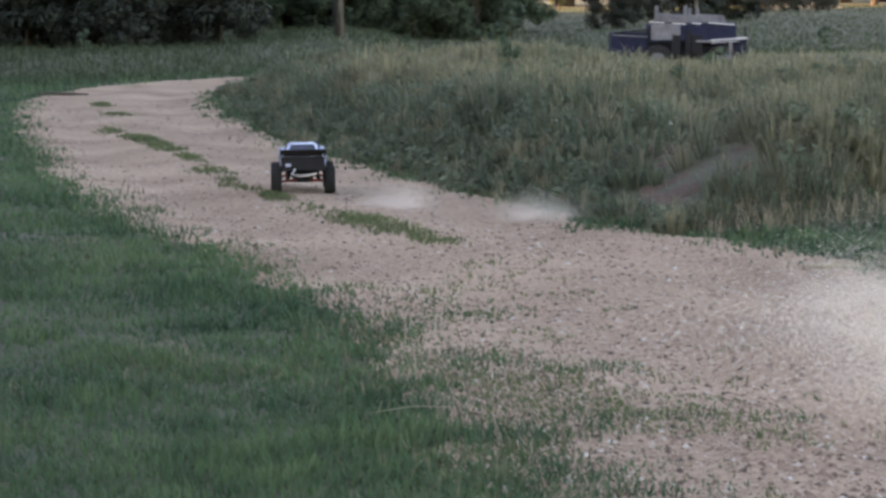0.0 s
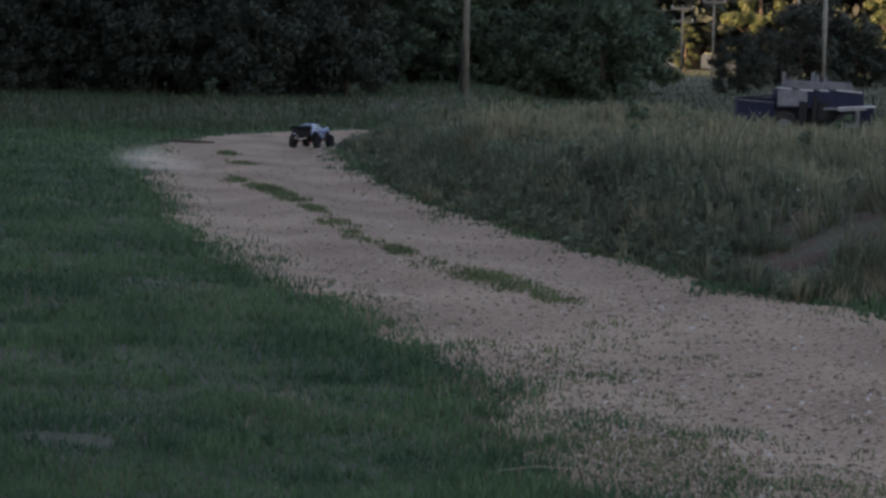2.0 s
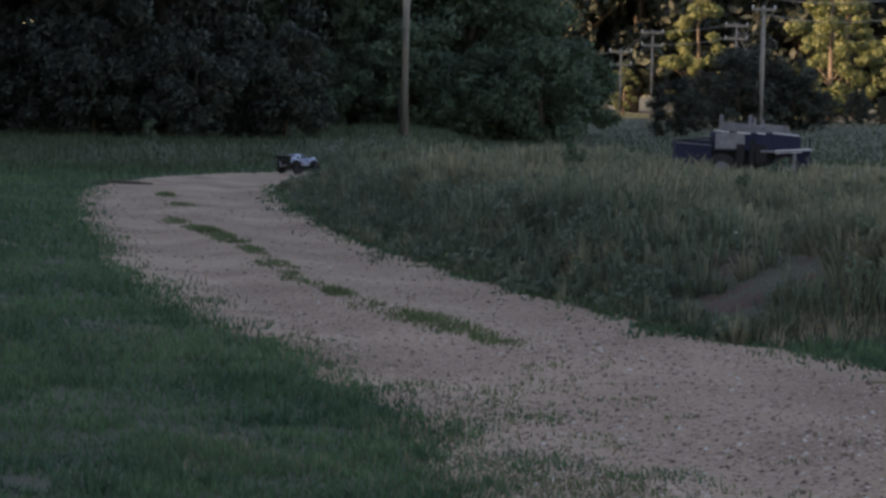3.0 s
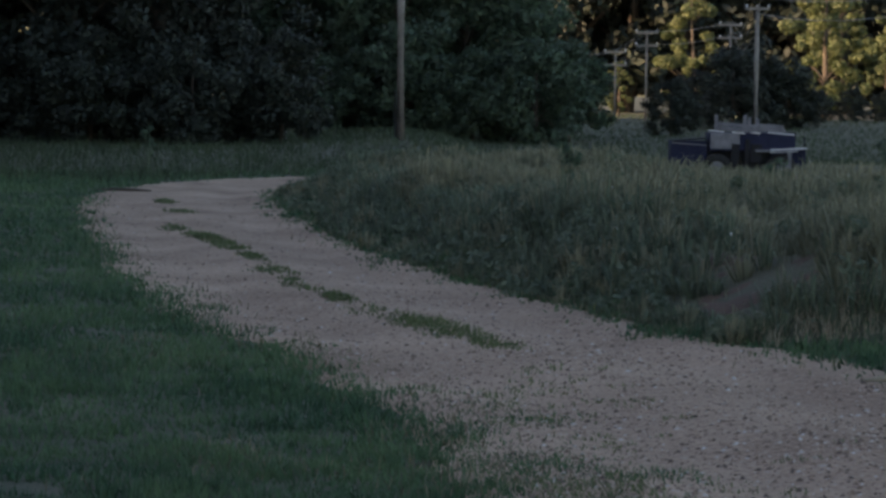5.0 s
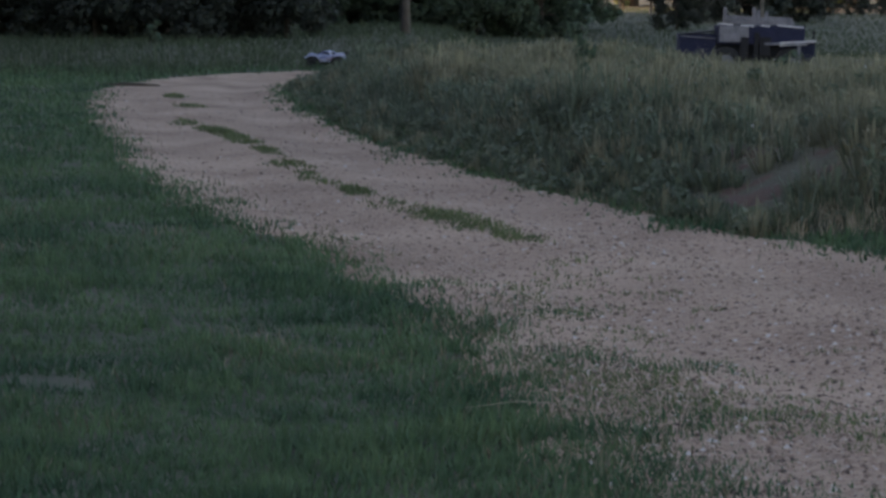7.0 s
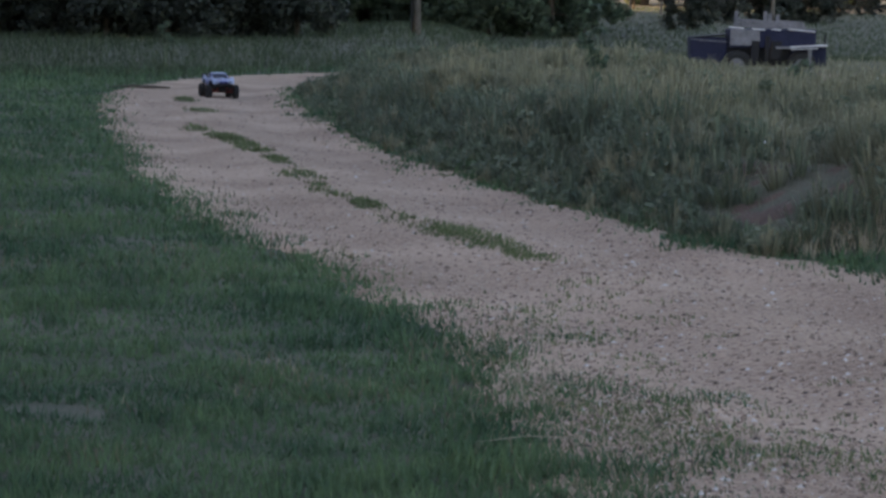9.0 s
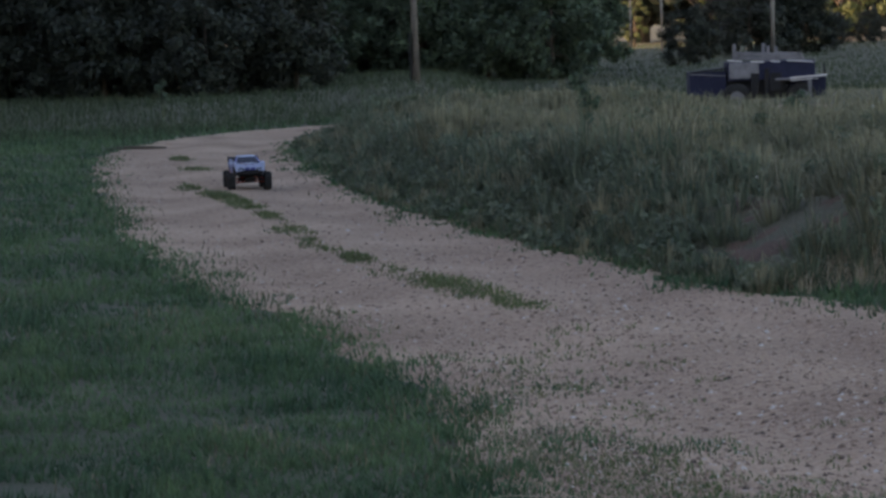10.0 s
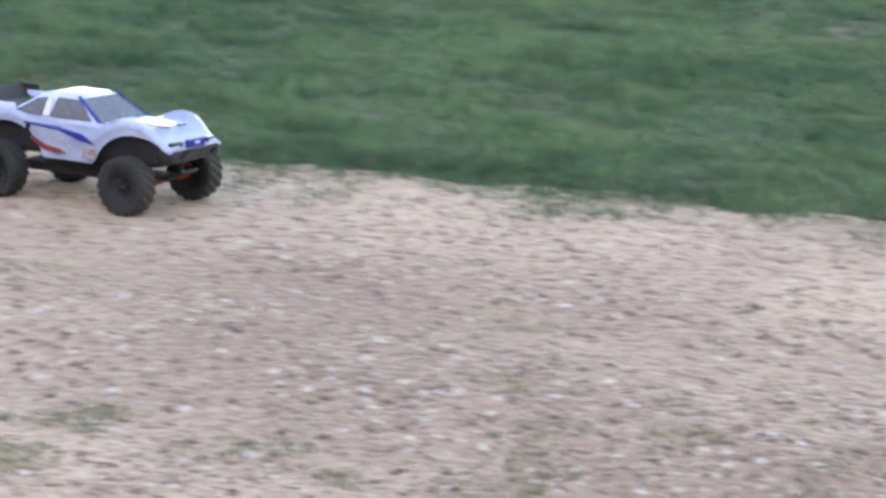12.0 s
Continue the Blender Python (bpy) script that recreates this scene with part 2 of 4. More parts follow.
def spread(n, fine):
    """Coordinates from -1 to 1, close together near 0."""
    u = np.linspace(-1, 1, n)
    return np.sign(u) * (np.abs(u) * fine + (1 - fine) * np.abs(u) ** 4)


def build_ground():
    gx = 1.0 + spread(261, 0.02) * 1500
    gy = 14.0 + spread(301, 0.025) * 1500
    X, Y = np.meshgrid(gx, gy)
    Z = height(X, Y)
    nx, ny = len(gx), len(gy)
    v = np.stack([X.ravel(), Y.ravel(), Z.ravel()], 1)
    i, j = np.meshgrid(np.arange(nx - 1), np.arange(ny - 1))
    a = (j * nx + i).ravel()
    loops = np.stack([a, a + 1, a + nx + 1, a + nx], 1).ravel()
    me = raw_mesh("ground", v, np.full(len(a), 4), loops, M_SOIL, True)
    return tagged(new("ground", me), "grassy ground rising to a bank and far fields", "ground", kind="structure")


def crown(d, w):
    """The track's height d metres from its middle: two worn ruts and a raised middle."""
    return (-0.03 * np.exp(-((np.abs(d) - 0.68) / 0.26) ** 2) + 0.015 * np.exp(-(d / 0.3) ** 2)) * smoothstep(1, 0.8, np.abs(d) / w) + 0.026


def track_height(x, y):
    k = np.argmin((x[:, None] - LINE[None, ::2, 0]) ** 2 + (y[:, None] - LINE[None, ::2, 1]) ** 2, axis=1) * 2
    mid = (x - LINE[k, 0]) * -WAY[k, 1] + (y - LINE[k, 1]) * WAY[k, 0]
    return crown(mid, LINE[k, 2]) + 0.006 * (vnoise(x, y, 0.35) - 0.5) + 0.006 * (vnoise(x, y, 0.12) - 0.5), mid


def build_road():
    line = spline(ROAD, 40)
    way = np.gradient(line[:, :2], axis=0)
    way /= np.linalg.norm(way, axis=1)[:, None]
    nrm = np.stack([-way[:, 1], way[:, 0]], 1)
    across = np.linspace(-1, 1, 41)
    rows = []
    for k, (x, y, w) in enumerate(line):
        wob = [w + 0.12 + 0.3 * (vnoise(x * 1.7 + s * 40, y * 1.7, 0.9) - 0.5) + 0.2 * (vnoise(x + s * 90, y, 0.25) - 0.5) for s in (-1, 1)]
        wob[1] += 0.3 * smoothstep(14, 11, y)
        for u in across:
            d = u * wob[0 if u < 0 else 1]
            px, py = x + nrm[k, 0] * d, y + nrm[k, 1] * d
            rows.append((px, py, crown(d, w) - 0.05 * smoothstep(0.9, 1.0, abs(u))))
    v = np.array(rows)
    v[:, 2] += 0.006 * (vnoise(v[:, 0], v[:, 1], 0.35) - 0.5) + 0.006 * (vnoise(v[:, 0], v[:, 1], 0.12) - 0.5)
    n, m = len(line), len(across)
    i, j = np.meshgrid(np.arange(m - 1), np.arange(n - 1))
    a = (j * m + i).ravel()
    loops = np.stack([a, a + m, a + m + 1, a + 1], 1).ravel()
    me = raw_mesh("road", v, np.full(len(a), 4), loops, M_ROAD, True)
    return tagged(new("road", me), "curving pale gravel track with a grassy middle", "road", kind="structure")


def surface(x, y, e):
    """Height of the ground, or of the gravel where that lies over it."""
    return np.where(e < 0.62, np.maximum(height(x, y), track_height(x, y)[0]), height(x, y))


def wedge(n, near, far, yaw0, yaw1, power=1.0):
    """Points in a fan about the origin, closer together near at hand."""
    r = near * (far / near) ** (rng.random(n) ** power)
    a = np.radians(rng.uniform(yaw0, yaw1, n))
    return r * np.sin(a), r * np.cos(a)


def blades(name, x, y, z, tall, wide, lean, mat, joints=1):
    """Grass blades as one mesh: tapering strips that bend over."""
    n = len(x)
    a = rng.random(n) * math.tau
    b = rng.random(n) * math.tau
    l = lean * tall * rng.random(n) ** 0.6
    sx, sy = np.cos(a) * wide * 0.5, np.sin(a) * wide * 0.5
    lx, ly = np.cos(b) * l, np.sin(b) * l
    if joints == 1:
        v = np.stack([np.stack([x - sx, y - sy, z - 0.01], 1), np.stack([x + sx, y + sy, z - 0.01], 1),
                      np.stack([x + lx, y + ly, z + np.sqrt(np.maximum(tall ** 2 - l ** 2, 0.1 * tall ** 2))], 1)], 1).reshape(-1, 3)
        return raw_mesh(name, v, np.full(n, 3), np.arange(3 * n), mat)
    up = np.sqrt(np.maximum(tall ** 2 - l ** 2, 0.15 * tall ** 2))
    v = np.stack([np.stack([x - sx, y - sy, z - 0.03], 1), np.stack([x + sx, y + sy, z - 0.03], 1),
                  np.stack([x + sx * .8 + lx * .3, y + sy * .8 + ly * .3, z + up * .6], 1),
                  np.stack([x - sx * .8 + lx * .3, y - sy * .8 + ly * .3, z + up * .6], 1),
                  np.stack([x + lx, y + ly, z + up], 1)], 1).reshape(-1, 3)
    base = np.arange(n)[:, None] * 5
    loops = (base + np.array([[0, 1, 2, 3, 3, 2, 4]])).ravel()
    return raw_mesh(name, v, np.tile([4, 3], n), loops, mat)


def bare_patch(x, y):
    """Near 1 on the worn slope of the bank."""
    return np.exp(-(((x - 2.3 - 0.12 * (y - 15)) / 0.62) ** 2 + ((y - 14.8) / 1.6) ** 2)) * (0.45 + 0.75 * vnoise(x, y, 0.4))


# Grass mats on the track: x, y, half width, half length, fullness.
MIDDLE_MATS = [(-3.6, 32.3, .25, .9, .8), (-3.05, 29.2, .32, 1.0, .8), (-2.7, 25.3, .26, 1.1, 1), (-2.2, 23.6, .26, 1.0, 1), (-1.85, 22.1, .24, .9, 1),
               (-1.5, 20.5, .2, .9, .85), (-1.2, 18.9, .34, .55, 1), (-.9, 17.3, .26, .7, 1), (-.6, 16.3, .22, .6, .9), (-.3, 15.2, .4, .9, .6),
               (0, 14.4, .34, .4, 1), (.2, 13.8, .4, .7, .65), (.46, 13.1, .26, .36, 1)]
NEAR_MATS = [(.15, 9.5, .35, .7, .6), (.74, 9.2, .4, .5, .6), (1.06, 8.4, .45, .5, .7), (1.0, 7.7, .35, .3, .8), (.5, 8.1, .35, .5, .8), (1.25, 5.75, .3, .25, 1),
             (.9, 5.55, .4, .3, .8), (2.46, 7.15, .22, .14, .8), (3.27, 6.2, .28, .14, .9), (2.55, 4.66, .25, .12, .8), (2.76, 4.28, .3, .14, .9), (4.05, 4.95, .32, .16, .9)]


def tussocks(name, cx, cy, cz, size, per, mat):
    """Grass tufts as one mesh: arching blades that spread from each tuft's foot."""
    n = len(cx) * per
    x, y, z, s = (np.repeat(q, per) for q in (cx, cy, cz, size))
    a = rng.random(n) * math.tau
    out = rng.random(n) ** 0.5
    foot = 0.25 * s * out
    x, y = x + np.cos(a) * foot, y + np.sin(a) * foot
    long = s * rng.uniform(0.55, 1.15, n)
    up, far = long * (0.92 - 0.62 * out ** 2), long * 0.85 * out
    drop = long * 0.3 * out * rng.random(n)
    w = (0.003 + 0.00028 * np.hypot(x, y)) * rng.uniform(0.6, 1.4, n)
    sx, sy, dx, dy = -np.sin(a) * w, np.cos(a) * w, np.cos(a) * far, np.sin(a) * far
    v = np.stack([np.stack([x - sx, y - sy, z - 0.04], 1), np.stack([x + sx, y + sy, z - 0.04], 1),
                  np.stack([x + sx * .8 + dx * .5, y + sy * .8 + dy * .5, z + up * .85], 1), np.stack([x - sx * .8 + dx * .5, y - sy * .8 + dy * .5, z + up * .85], 1),
                  np.stack([x + dx, y + dy, z + up - drop], 1)], 1).reshape(-1, 3)
    loops = (np.arange(n)[:, None] * 5 + np.array([[0, 1, 2, 3, 3, 2, 4]])).ravel()
    return raw_mesh(name, v, np.tile([4, 3], n), loops, mat)


def build_grass():
    # lawn on the outside of the bend and beside the camera; it thins out over the gravel's edge
    x, y = wedge(760000, 4.2, 46, -16, 75, 0.85)
    e, side = beside(x, y)
    reach = 0.42 + 0.65 * smoothstep(13, 8, y) * (side < 0) + 0.5 * smoothstep(12, 9, y) * (side > 0)
    thick = smoothstep(-reach, 0.2, e - 0.3 * (side > 0) * smoothstep(14, 11, y) + 1.1 * reach * (vnoise(x, y, 0.5) - 0.5) + 0.38 * (vnoise(x, y, 0.16) - 0.5))
    ok = ((side < 0) | (mown(x, y) > 0.5) | (np.abs(e) < 0.45)) & (rng.random(len(x)) < thick ** 1.3)
    ok &= (vnoise(x, y, 0.8) * 0.6 + vnoise(x, y, 0.27) * 0.4 > 0.19)
    x, y, e, side = x[ok], y[ok], e[ok], side[ok]
    r = np.hypot(x, y)
    tall = (0.012 + 0.022 * vnoise(x, y, 0.9) + 0.055 * vnoise(x, y, 0.26) ** 2) * rng.uniform(0.6, 1.4, len(x)) * (1 + r * 0.03) * (0.45 + 0.55 * smoothstep(-0.5, 0.3, e))
    z = surface(x, y, e)
    me = blades("lawn_grass", x, y, z, tall, (0.006 + 0.00078 * r) * np.where(side > 0, 1.5, 1.0), 1.0, M_LAWN)
    tagged(new("lawn_grass", me), "short dark green mown grass beside the track", "grass", kind="stuff")
    # grass mats in the middle of the track and thin growth on the near gravel
    x, y = wedge(260000, 4, 40, -14, 60)
    grown = [(px + 0.24 * (py - v) + u, v) for px, py, rx, ry, full in MIDDLE_MATS + NEAR_MATS
             for u, v in zip(rng.normal(0, 0.55 * rx, 1500 if py > 12 else 750), rng.normal(py, 0.9 * ry, 1500 if py > 12 else 750))]
    x, y = np.append(x, [q[0] for q in grown]), np.append(y, [q[1] for q in grown])
    e, side = beside(x, y)
    z, mid = track_height(x, y)
    tuft = vnoise(x, y * 0.6, 0.55)
    fine = vnoise(x, y, 0.2) * 0.6 + vnoise(x, y * 0.7, 0.09) * 0.4
    mat = np.zeros(len(x))
    for px, py, rx, ry, full in MIDDLE_MATS + NEAR_MATS:
        mat = np.maximum(mat, full * np.exp(-(((x - px - 0.24 * (py - y)) / (0.75 * rx)) ** 2 + ((y - py) / (1.25 * ry)) ** 2)))
    strip = mat * (0.9 * fine + 0.9 * vnoise(x + 17, y * 0.8, 0.33)) > 0.36 + 0.7 * rng.random(len(x))
    near = (y < 12) & (mid < 0.15) & (tuft * 0.5 + fine * 0.5 > 0.70 - 0.12 * smoothstep(-0.2, -1.5, mid))
    ok = (e < 0) & (strip | near)
    x, y, z = x[ok], y[ok], z[ok]
    r = np.hypot(x, y)
    tall = (0.012 + 0.02 * rng.random(len(x)) + 0.02 * vnoise(x, y, 0.3)) * (1 + 0.015 * np.maximum(r - 10, 0)) * (0.6 + 0.4 * smoothstep(8, 14, y))
    me = blades("track_grass", x, y, z, tall, 0.006 + 0.0008 * r, 1.0, M_STRIP)
    tagged(new("track_grass", me), "thin grass tufts along the middle of the gravel", "grass", kind="stuff")
    # dull thatch and dry bits along both edges of the gravel and on the lawn
    x, y = wedge(150000, 4, 34, -16, 70, 0.9)
    e, side = beside(x, y)
    bald = smoothstep(0.52, 0.75, vnoise(x, y, 1.7) * 0.6 + vnoise(x, y, 0.4) * 0.4)
    edge = np.exp(-((e + 0.05 - 0.3 * (side > 0)) / 0.4) ** 2) * (0.2 + 0.8 * vnoise(x, y, 0.5))
    ok = ((side < 0) | (mown(x, y) > 0.4) | (e < 0.5)) & (e > -0.5) & (rng.random(len(x)) < np.maximum(0.7 * bald * smoothstep(0, 1, e), 0.6 * edge))
    x, y, e = x[ok], y[ok], e[ok]
    r = np.hypot(x, y)
    z = surface(x, y, e) + 0.006
    me = blades("thatch", x, y, z, rng.uniform(0.02, 0.065, len(x)), 0.004 + 0.0007 * r, 1.0, M_THATCH)
    tagged(new("thatch", me), "dull dry thatch lying along the gravel's edge", "grass", kind="stuff")
    # tall grass of the field and of the far verge
    x, y = wedge(400000, 12, 190, -16, 32, 0.85)
    e, side = beside(x, y)
    clump = vnoise(x, y, 1.3) * 0.55 + vnoise(x, y, 0.5) * 0.45
    field = (side > 0) & (mown(x, y) < 0.5) & (e > 0.0)
    verge = (side < 0) & (y > 40) & (e > 0.2)
    ok = (field | verge) & (rng.random(len(x)) > 1.1 * bare_patch(x, y)) & (rng.random(len(x)) < 0.3 + 0.8 * clump + 0.4 * (e < 1.5))
    x, y, e, clump, field = x[ok], y[ok], e[ok], clump[ok], field[ok]
    r = np.hypot(x, y)
    inner = smoothstep(27, 33, y) * smoothstep(46, 43, y) * smoothstep(3.5, 2, x)
    grow = np.where(field, np.maximum(0.35 + 0.65 * smoothstep(0.1, 1.8, e), inner * (0.5 + 1.0 * smoothstep(0.0, 0.8, e))), 0.9)
    tall = grow * (0.13 + 0.38 * clump ** 1.6) * rng.uniform(0.5, 1.3, len(x)) * np.where(field & (y < 50), 0.52, 1.0) * (1 - 0.3 * smoothstep(3, 6, x) * smoothstep(30, 40, y))
    z, wide = surface(x, y, e), (0.0025 + 0.00024 * r) * rng.uniform(0.6, 1.4, len(x))
    far = (~field & (x < 3)) | (y > 57)
    me = blades("verge_grass", x[far], y[far], z[far], tall[far] * np.where(field[far], 0.6, 1.0), wide[far] * 1.1, 1.0, M_VERGE_SHADED, 2)
    tagged(new("verge_grass", me), "rough dark green grass beyond the bend, darker still for shade", "grass", kind="stuff")
    x, y, z, tall, wide = x[~far], y[~far], z[~far], tall[~far], wide[~far]
    me = blades("tall_grass", x, y, z, tall, wide, 1.0, M_TALL, 2)
    tagged(new("tall_grass", me), "tall unmown olive-green grass with weeds", "grass", kind="stuff")
    # arching tussocks over the field
    x, y = wedge(19000, 12.5, 62, -9, 30, 0.8)
    e, side = beside(x, y)
    clump = vnoise(x, y, 1.6) * 0.6 + vnoise(x, y, 0.6) * 0.4
    ok = (side > 0) & (mown(x, y) < 0.5) & (e > 0.05) & (bare_patch(x, y) < 0.2 + 0.4 * rng.random(len(x))) & (rng.random(len(x)) < 0.25 + clump)
    x, y, e, clump = x[ok], y[ok], e[ok], clump[ok]
    size = (0.16 + 0.34 * clump) * rng.uniform(0.7, 1.25, len(x)) * (0.5 + 0.5 * smoothstep(0, 1.2, e)) * (1 - 0.25 * smoothstep(3, 6, x) * smoothstep(30, 40, y))
    low = (e < 0.9 + 0.9 * vnoise(x, y, 1.1)) & (rng.random(len(x)) < 0.75)
    for nm, pick, mat, words in (("field_tussocks", ~low, M_TALL, "arching olive tussocks of unmown grass"), ("bank_tussocks", low, M_WEED, "dark green grass tufts along the bank's foot")):
        me = tussocks(nm, x[pick], y[pick], surface(x[pick], y[pick], e[pick]), size[pick], 34, mat)
        tagged(new(nm, me), words, "grass", kind="stuff")
    # broad weeds in low mounds along the bank's foot and in the field
    x, y = wedge(2600, 12.5, 46, -8, 26, 0.8)
    e, side = beside(x, y)
    ok = (side > 0) & (mown(x, y) < 0.55) & (e > 0.02) & (bare_patch(x, y) < 0.3) & (rng.random(len(x)) < np.where(e < 1.6, 0.9, 0.25)) & (vnoise(x, y, 0.9) > 0.33)
    x, y, e = x[ok], y[ok], e[ok]
    c = np.stack([x, y, height(x, y) + 0.05 + 0.22 * rng.random(len(x)) * smoothstep(0.1, 1.5, e)], 1)
    me = leaf_cloud(c, rng.uniform(0.08, 0.22, len(c)), 110, 0.026, M_WEED, "bank_weeds")
    tagged(new("bank_weeds", me), "broad-leaved dark weeds growing along the bank", "weeds", kind="stuff")
    # dead grass where the mown lawn meets the tall grass
    x, y = wedge(60000, 12, 24, 5, 32)
    e, side = beside(x, y)
    m = mown(x, y)
    ok = (side > 0) & (m > 0.02) & (m < 0.9) & (e > 0.2) & (vnoise(x, y, 0.6) > 0.35)
    x, y = x[ok], y[ok]
    me = blades("dead_grass", x, y, height(x, y), rng.uniform(0.05, 0.22, len(x)), 0.007, 1.0, M_DRY, 2)
    tagged(new("dead_grass", me), "pale dead grass along the lawn's edge", "grass", kind="stuff")
    # straw seed heads
    x, y = wedge(160, 14, 60, -14, 30, 0.8)
    e, side = beside(x, y)
    ok = ((side > 0) & (mown(x, y) < 0.4) & (e > 0.8))
    x, y = x[ok], y[ok]
    r = np.hypot(x, y)
    me = blades("seed_stalks", x, y, height(x, y), rng.uniform(0.3, 0.65, len(x)), 0.005 + 0.0003 * r, 0.8, M_DRY, 2)
    tagged(new("seed_stalks", me), "dry straw-coloured seed stalks among tall grass", "grass", kind="stuff")


def build_bank_soil():
    """The worn bare slope in the bank."""
    n, m = 40, 30
    rows = []
    for j in range(n):
        for i in range(m):
            u, v = i / (m - 1) * 2 - 1, j / (n - 1) * 2 - 1
            wob = 1 + 0.7 * (vnoise(u * 3 + 9, v * 3, 0.8) - 0.5)
            rows.append((2.3 + u * 0.62 * wob + 0.2 * v, 14.9 + v * 1.5 * wob, 0))
    v = np.array(rows)
    edge = np.array([max(abs(i / (m - 1) * 2 - 1), abs(j / (n - 1) * 2 - 1)) for j in range(n) for i in range(m)])
    v[:, 2] = height(v[:, 0], v[:, 1]) - 0.12 * smoothstep(0.5, 1, edge) + 0.10 * (vnoise(v[:, 0], v[:, 1], 0.3) - 0.5) + 0.05 * (vnoise(v[:, 0], v[:, 1], 0.11) - 0.5)
    i, j = np.meshgrid(np.arange(m - 1), np.arange(n - 1))
    a = (j * m + i).ravel()
    me = raw_mesh("bare_bank", v, np.full(len(a), 4), np.stack([a, a + 1, a + m + 1, a + m], 1).ravel(), M_BANK, True)
    tagged(new("bare_bank", me), "bare reddish-brown soil slope in the grassy bank", "soil", kind="structure")


def build_gravel():
    n = 240000
    x, y = wedge(n, 3.6, 34, -14, 62, 1.2)
    e, side = beside(x, y)
    ok = (e < -0.02 - 0.3 * rng.random(n)) & (rng.random(n) < (0.4 + 0.8 * vnoise(x, y, 0.6)) * (1 - 0.6 * smoothstep(10, 20, y)))
    x, y = x[ok], y[ok]
    n = len(x)
    size = 0.0052 + 0.015 * rng.random(n) ** 3.5 + 0.0003 * np.hypot(x, y)
    dirs = np.array([(1, 0, -0.5), (0, 1, -0.5), (-1, 0, -0.5), (0, -1, -0.5), (0.15, 0, 1)], float)
    v = dirs[None] * rng.uniform(0.55, 1.35, (n, 5, 1)) * size[:, None, None]
    v[:, :, 2] *= 0.45
    t = rng.random(n) * math.tau
    c, s = np.cos(t)[:, None], np.sin(t)[:, None]
    v[:, :, 0], v[:, :, 1] = v[:, :, 0] * c - v[:, :, 1] * s, v[:, :, 0] * s + v[:, :, 1] * c
    v += np.stack([x, y, track_height(x, y)[0] + 0.1 * size], 1)[:, None]
    tri = np.array([0, 1, 4, 1, 2, 4, 2, 3, 4, 3, 0, 4])
    loops = (np.arange(n)[:, None] * 5 + tri[None]).ravel()
    me = raw_mesh("gravel", v.reshape(-1, 3), np.full(n * 4, 3), loops, M_STONE)
    tagged(new("gravel", me), "loose pale gravel stones scattered over the track", "gravel", kind="stuff")


# ---- trees ----
def leaf_cloud(centres, radii, per, size, mat, name):
    """Leaf blades, each a folded pair of triangles, in uneven clumps."""
    c = np.repeat(np.asarray(centres, float), per, axis=0)
    r = np.repeat(np.asarray(radii, float), per)
    d = rng.normal(size=c.shape)
    d /= np.linalg.norm(d, axis=1)[:, None]
    p = c + d * (r * rng.random(len(c)) ** 0.33)[:, None] * [1, 1, 0.8]
    face = d + 0.55 * rng.normal(size=c.shape)
    face /= np.linalg.norm(face, axis=1)[:, None]
    a = np.cross(face, rng.normal(size=c.shape))
    a /= np.linalg.norm(a, axis=1)[:, None]
    b = np.cross(face, a)
    s = size * rng.uniform(0.6, 1.4, len(c))[:, None]
    v = np.stack([p - a * s, p + b * s * 0.45, p + a * s, p - b * s * 0.45], 1).reshape(-1, 3)
    n = len(c)
    return raw_mesh(name, v, np.full(n, 4), np.arange(4 * n), mat)


def tree_parts(tall, wide, low, clumps, per, leaf, mat, lean=0.0):
    """Trunk with limbs, and a crown of leaf clumps from the height low upwards."""
    bm = bmesh.new()
    tube(bm, [(0, 0, -0.3), (lean * 0.3, 0.05, tall * 0.3), (lean * 0.7, 0, tall * 0.6), (lean, 0.1, tall * 0.95)],
         [tall * 0.025, tall * 0.02, tall * 0.013, tall * 0.004], 9)
    centres, radii = [], []
    for k in range(clumps):
        h = low + (tall - low) * rng.random()
        reach = wide * (0.35 + 0.65 * math.sin(math.pi * min(1, 0.18 + 0.8 * (h - low) / (tall - low)))) * rng.uniform(0.35, 1.0)
        ang = rng.random() * math.tau
        tip = (reach * math.cos(ang) + lean * h / tall, reach * math.sin(ang), h)
        centres.append(tip)
        radii.append(rng.uniform(0.10, 0.24) * wide + 0.2)
        if k % 4 == 0:
            start = (lean * 0.5, 0, max(0.8, h - reach * 0.8))
            tube(bm, [start, ((tip[0] + start[0]) * .5, tip[1] * .5, (h + start[2]) * .5 + .2), tip], [tall * .007, tall * .005, tall * .002], 5)
    return finish(bm, "trunk", M_BARK, True), leaf_cloud(centres, radii, per, leaf, mat, "crown")


def make_tree(name, meshes, m, label, category="tree", group=""):
    root = new(name)
    for nm, me in zip(("trunk", "crown"), meshes):
        ob = new(nm, me)
        ob.parent = root
    root.matrix_basis = m
    return tagged(root, label, category, group)


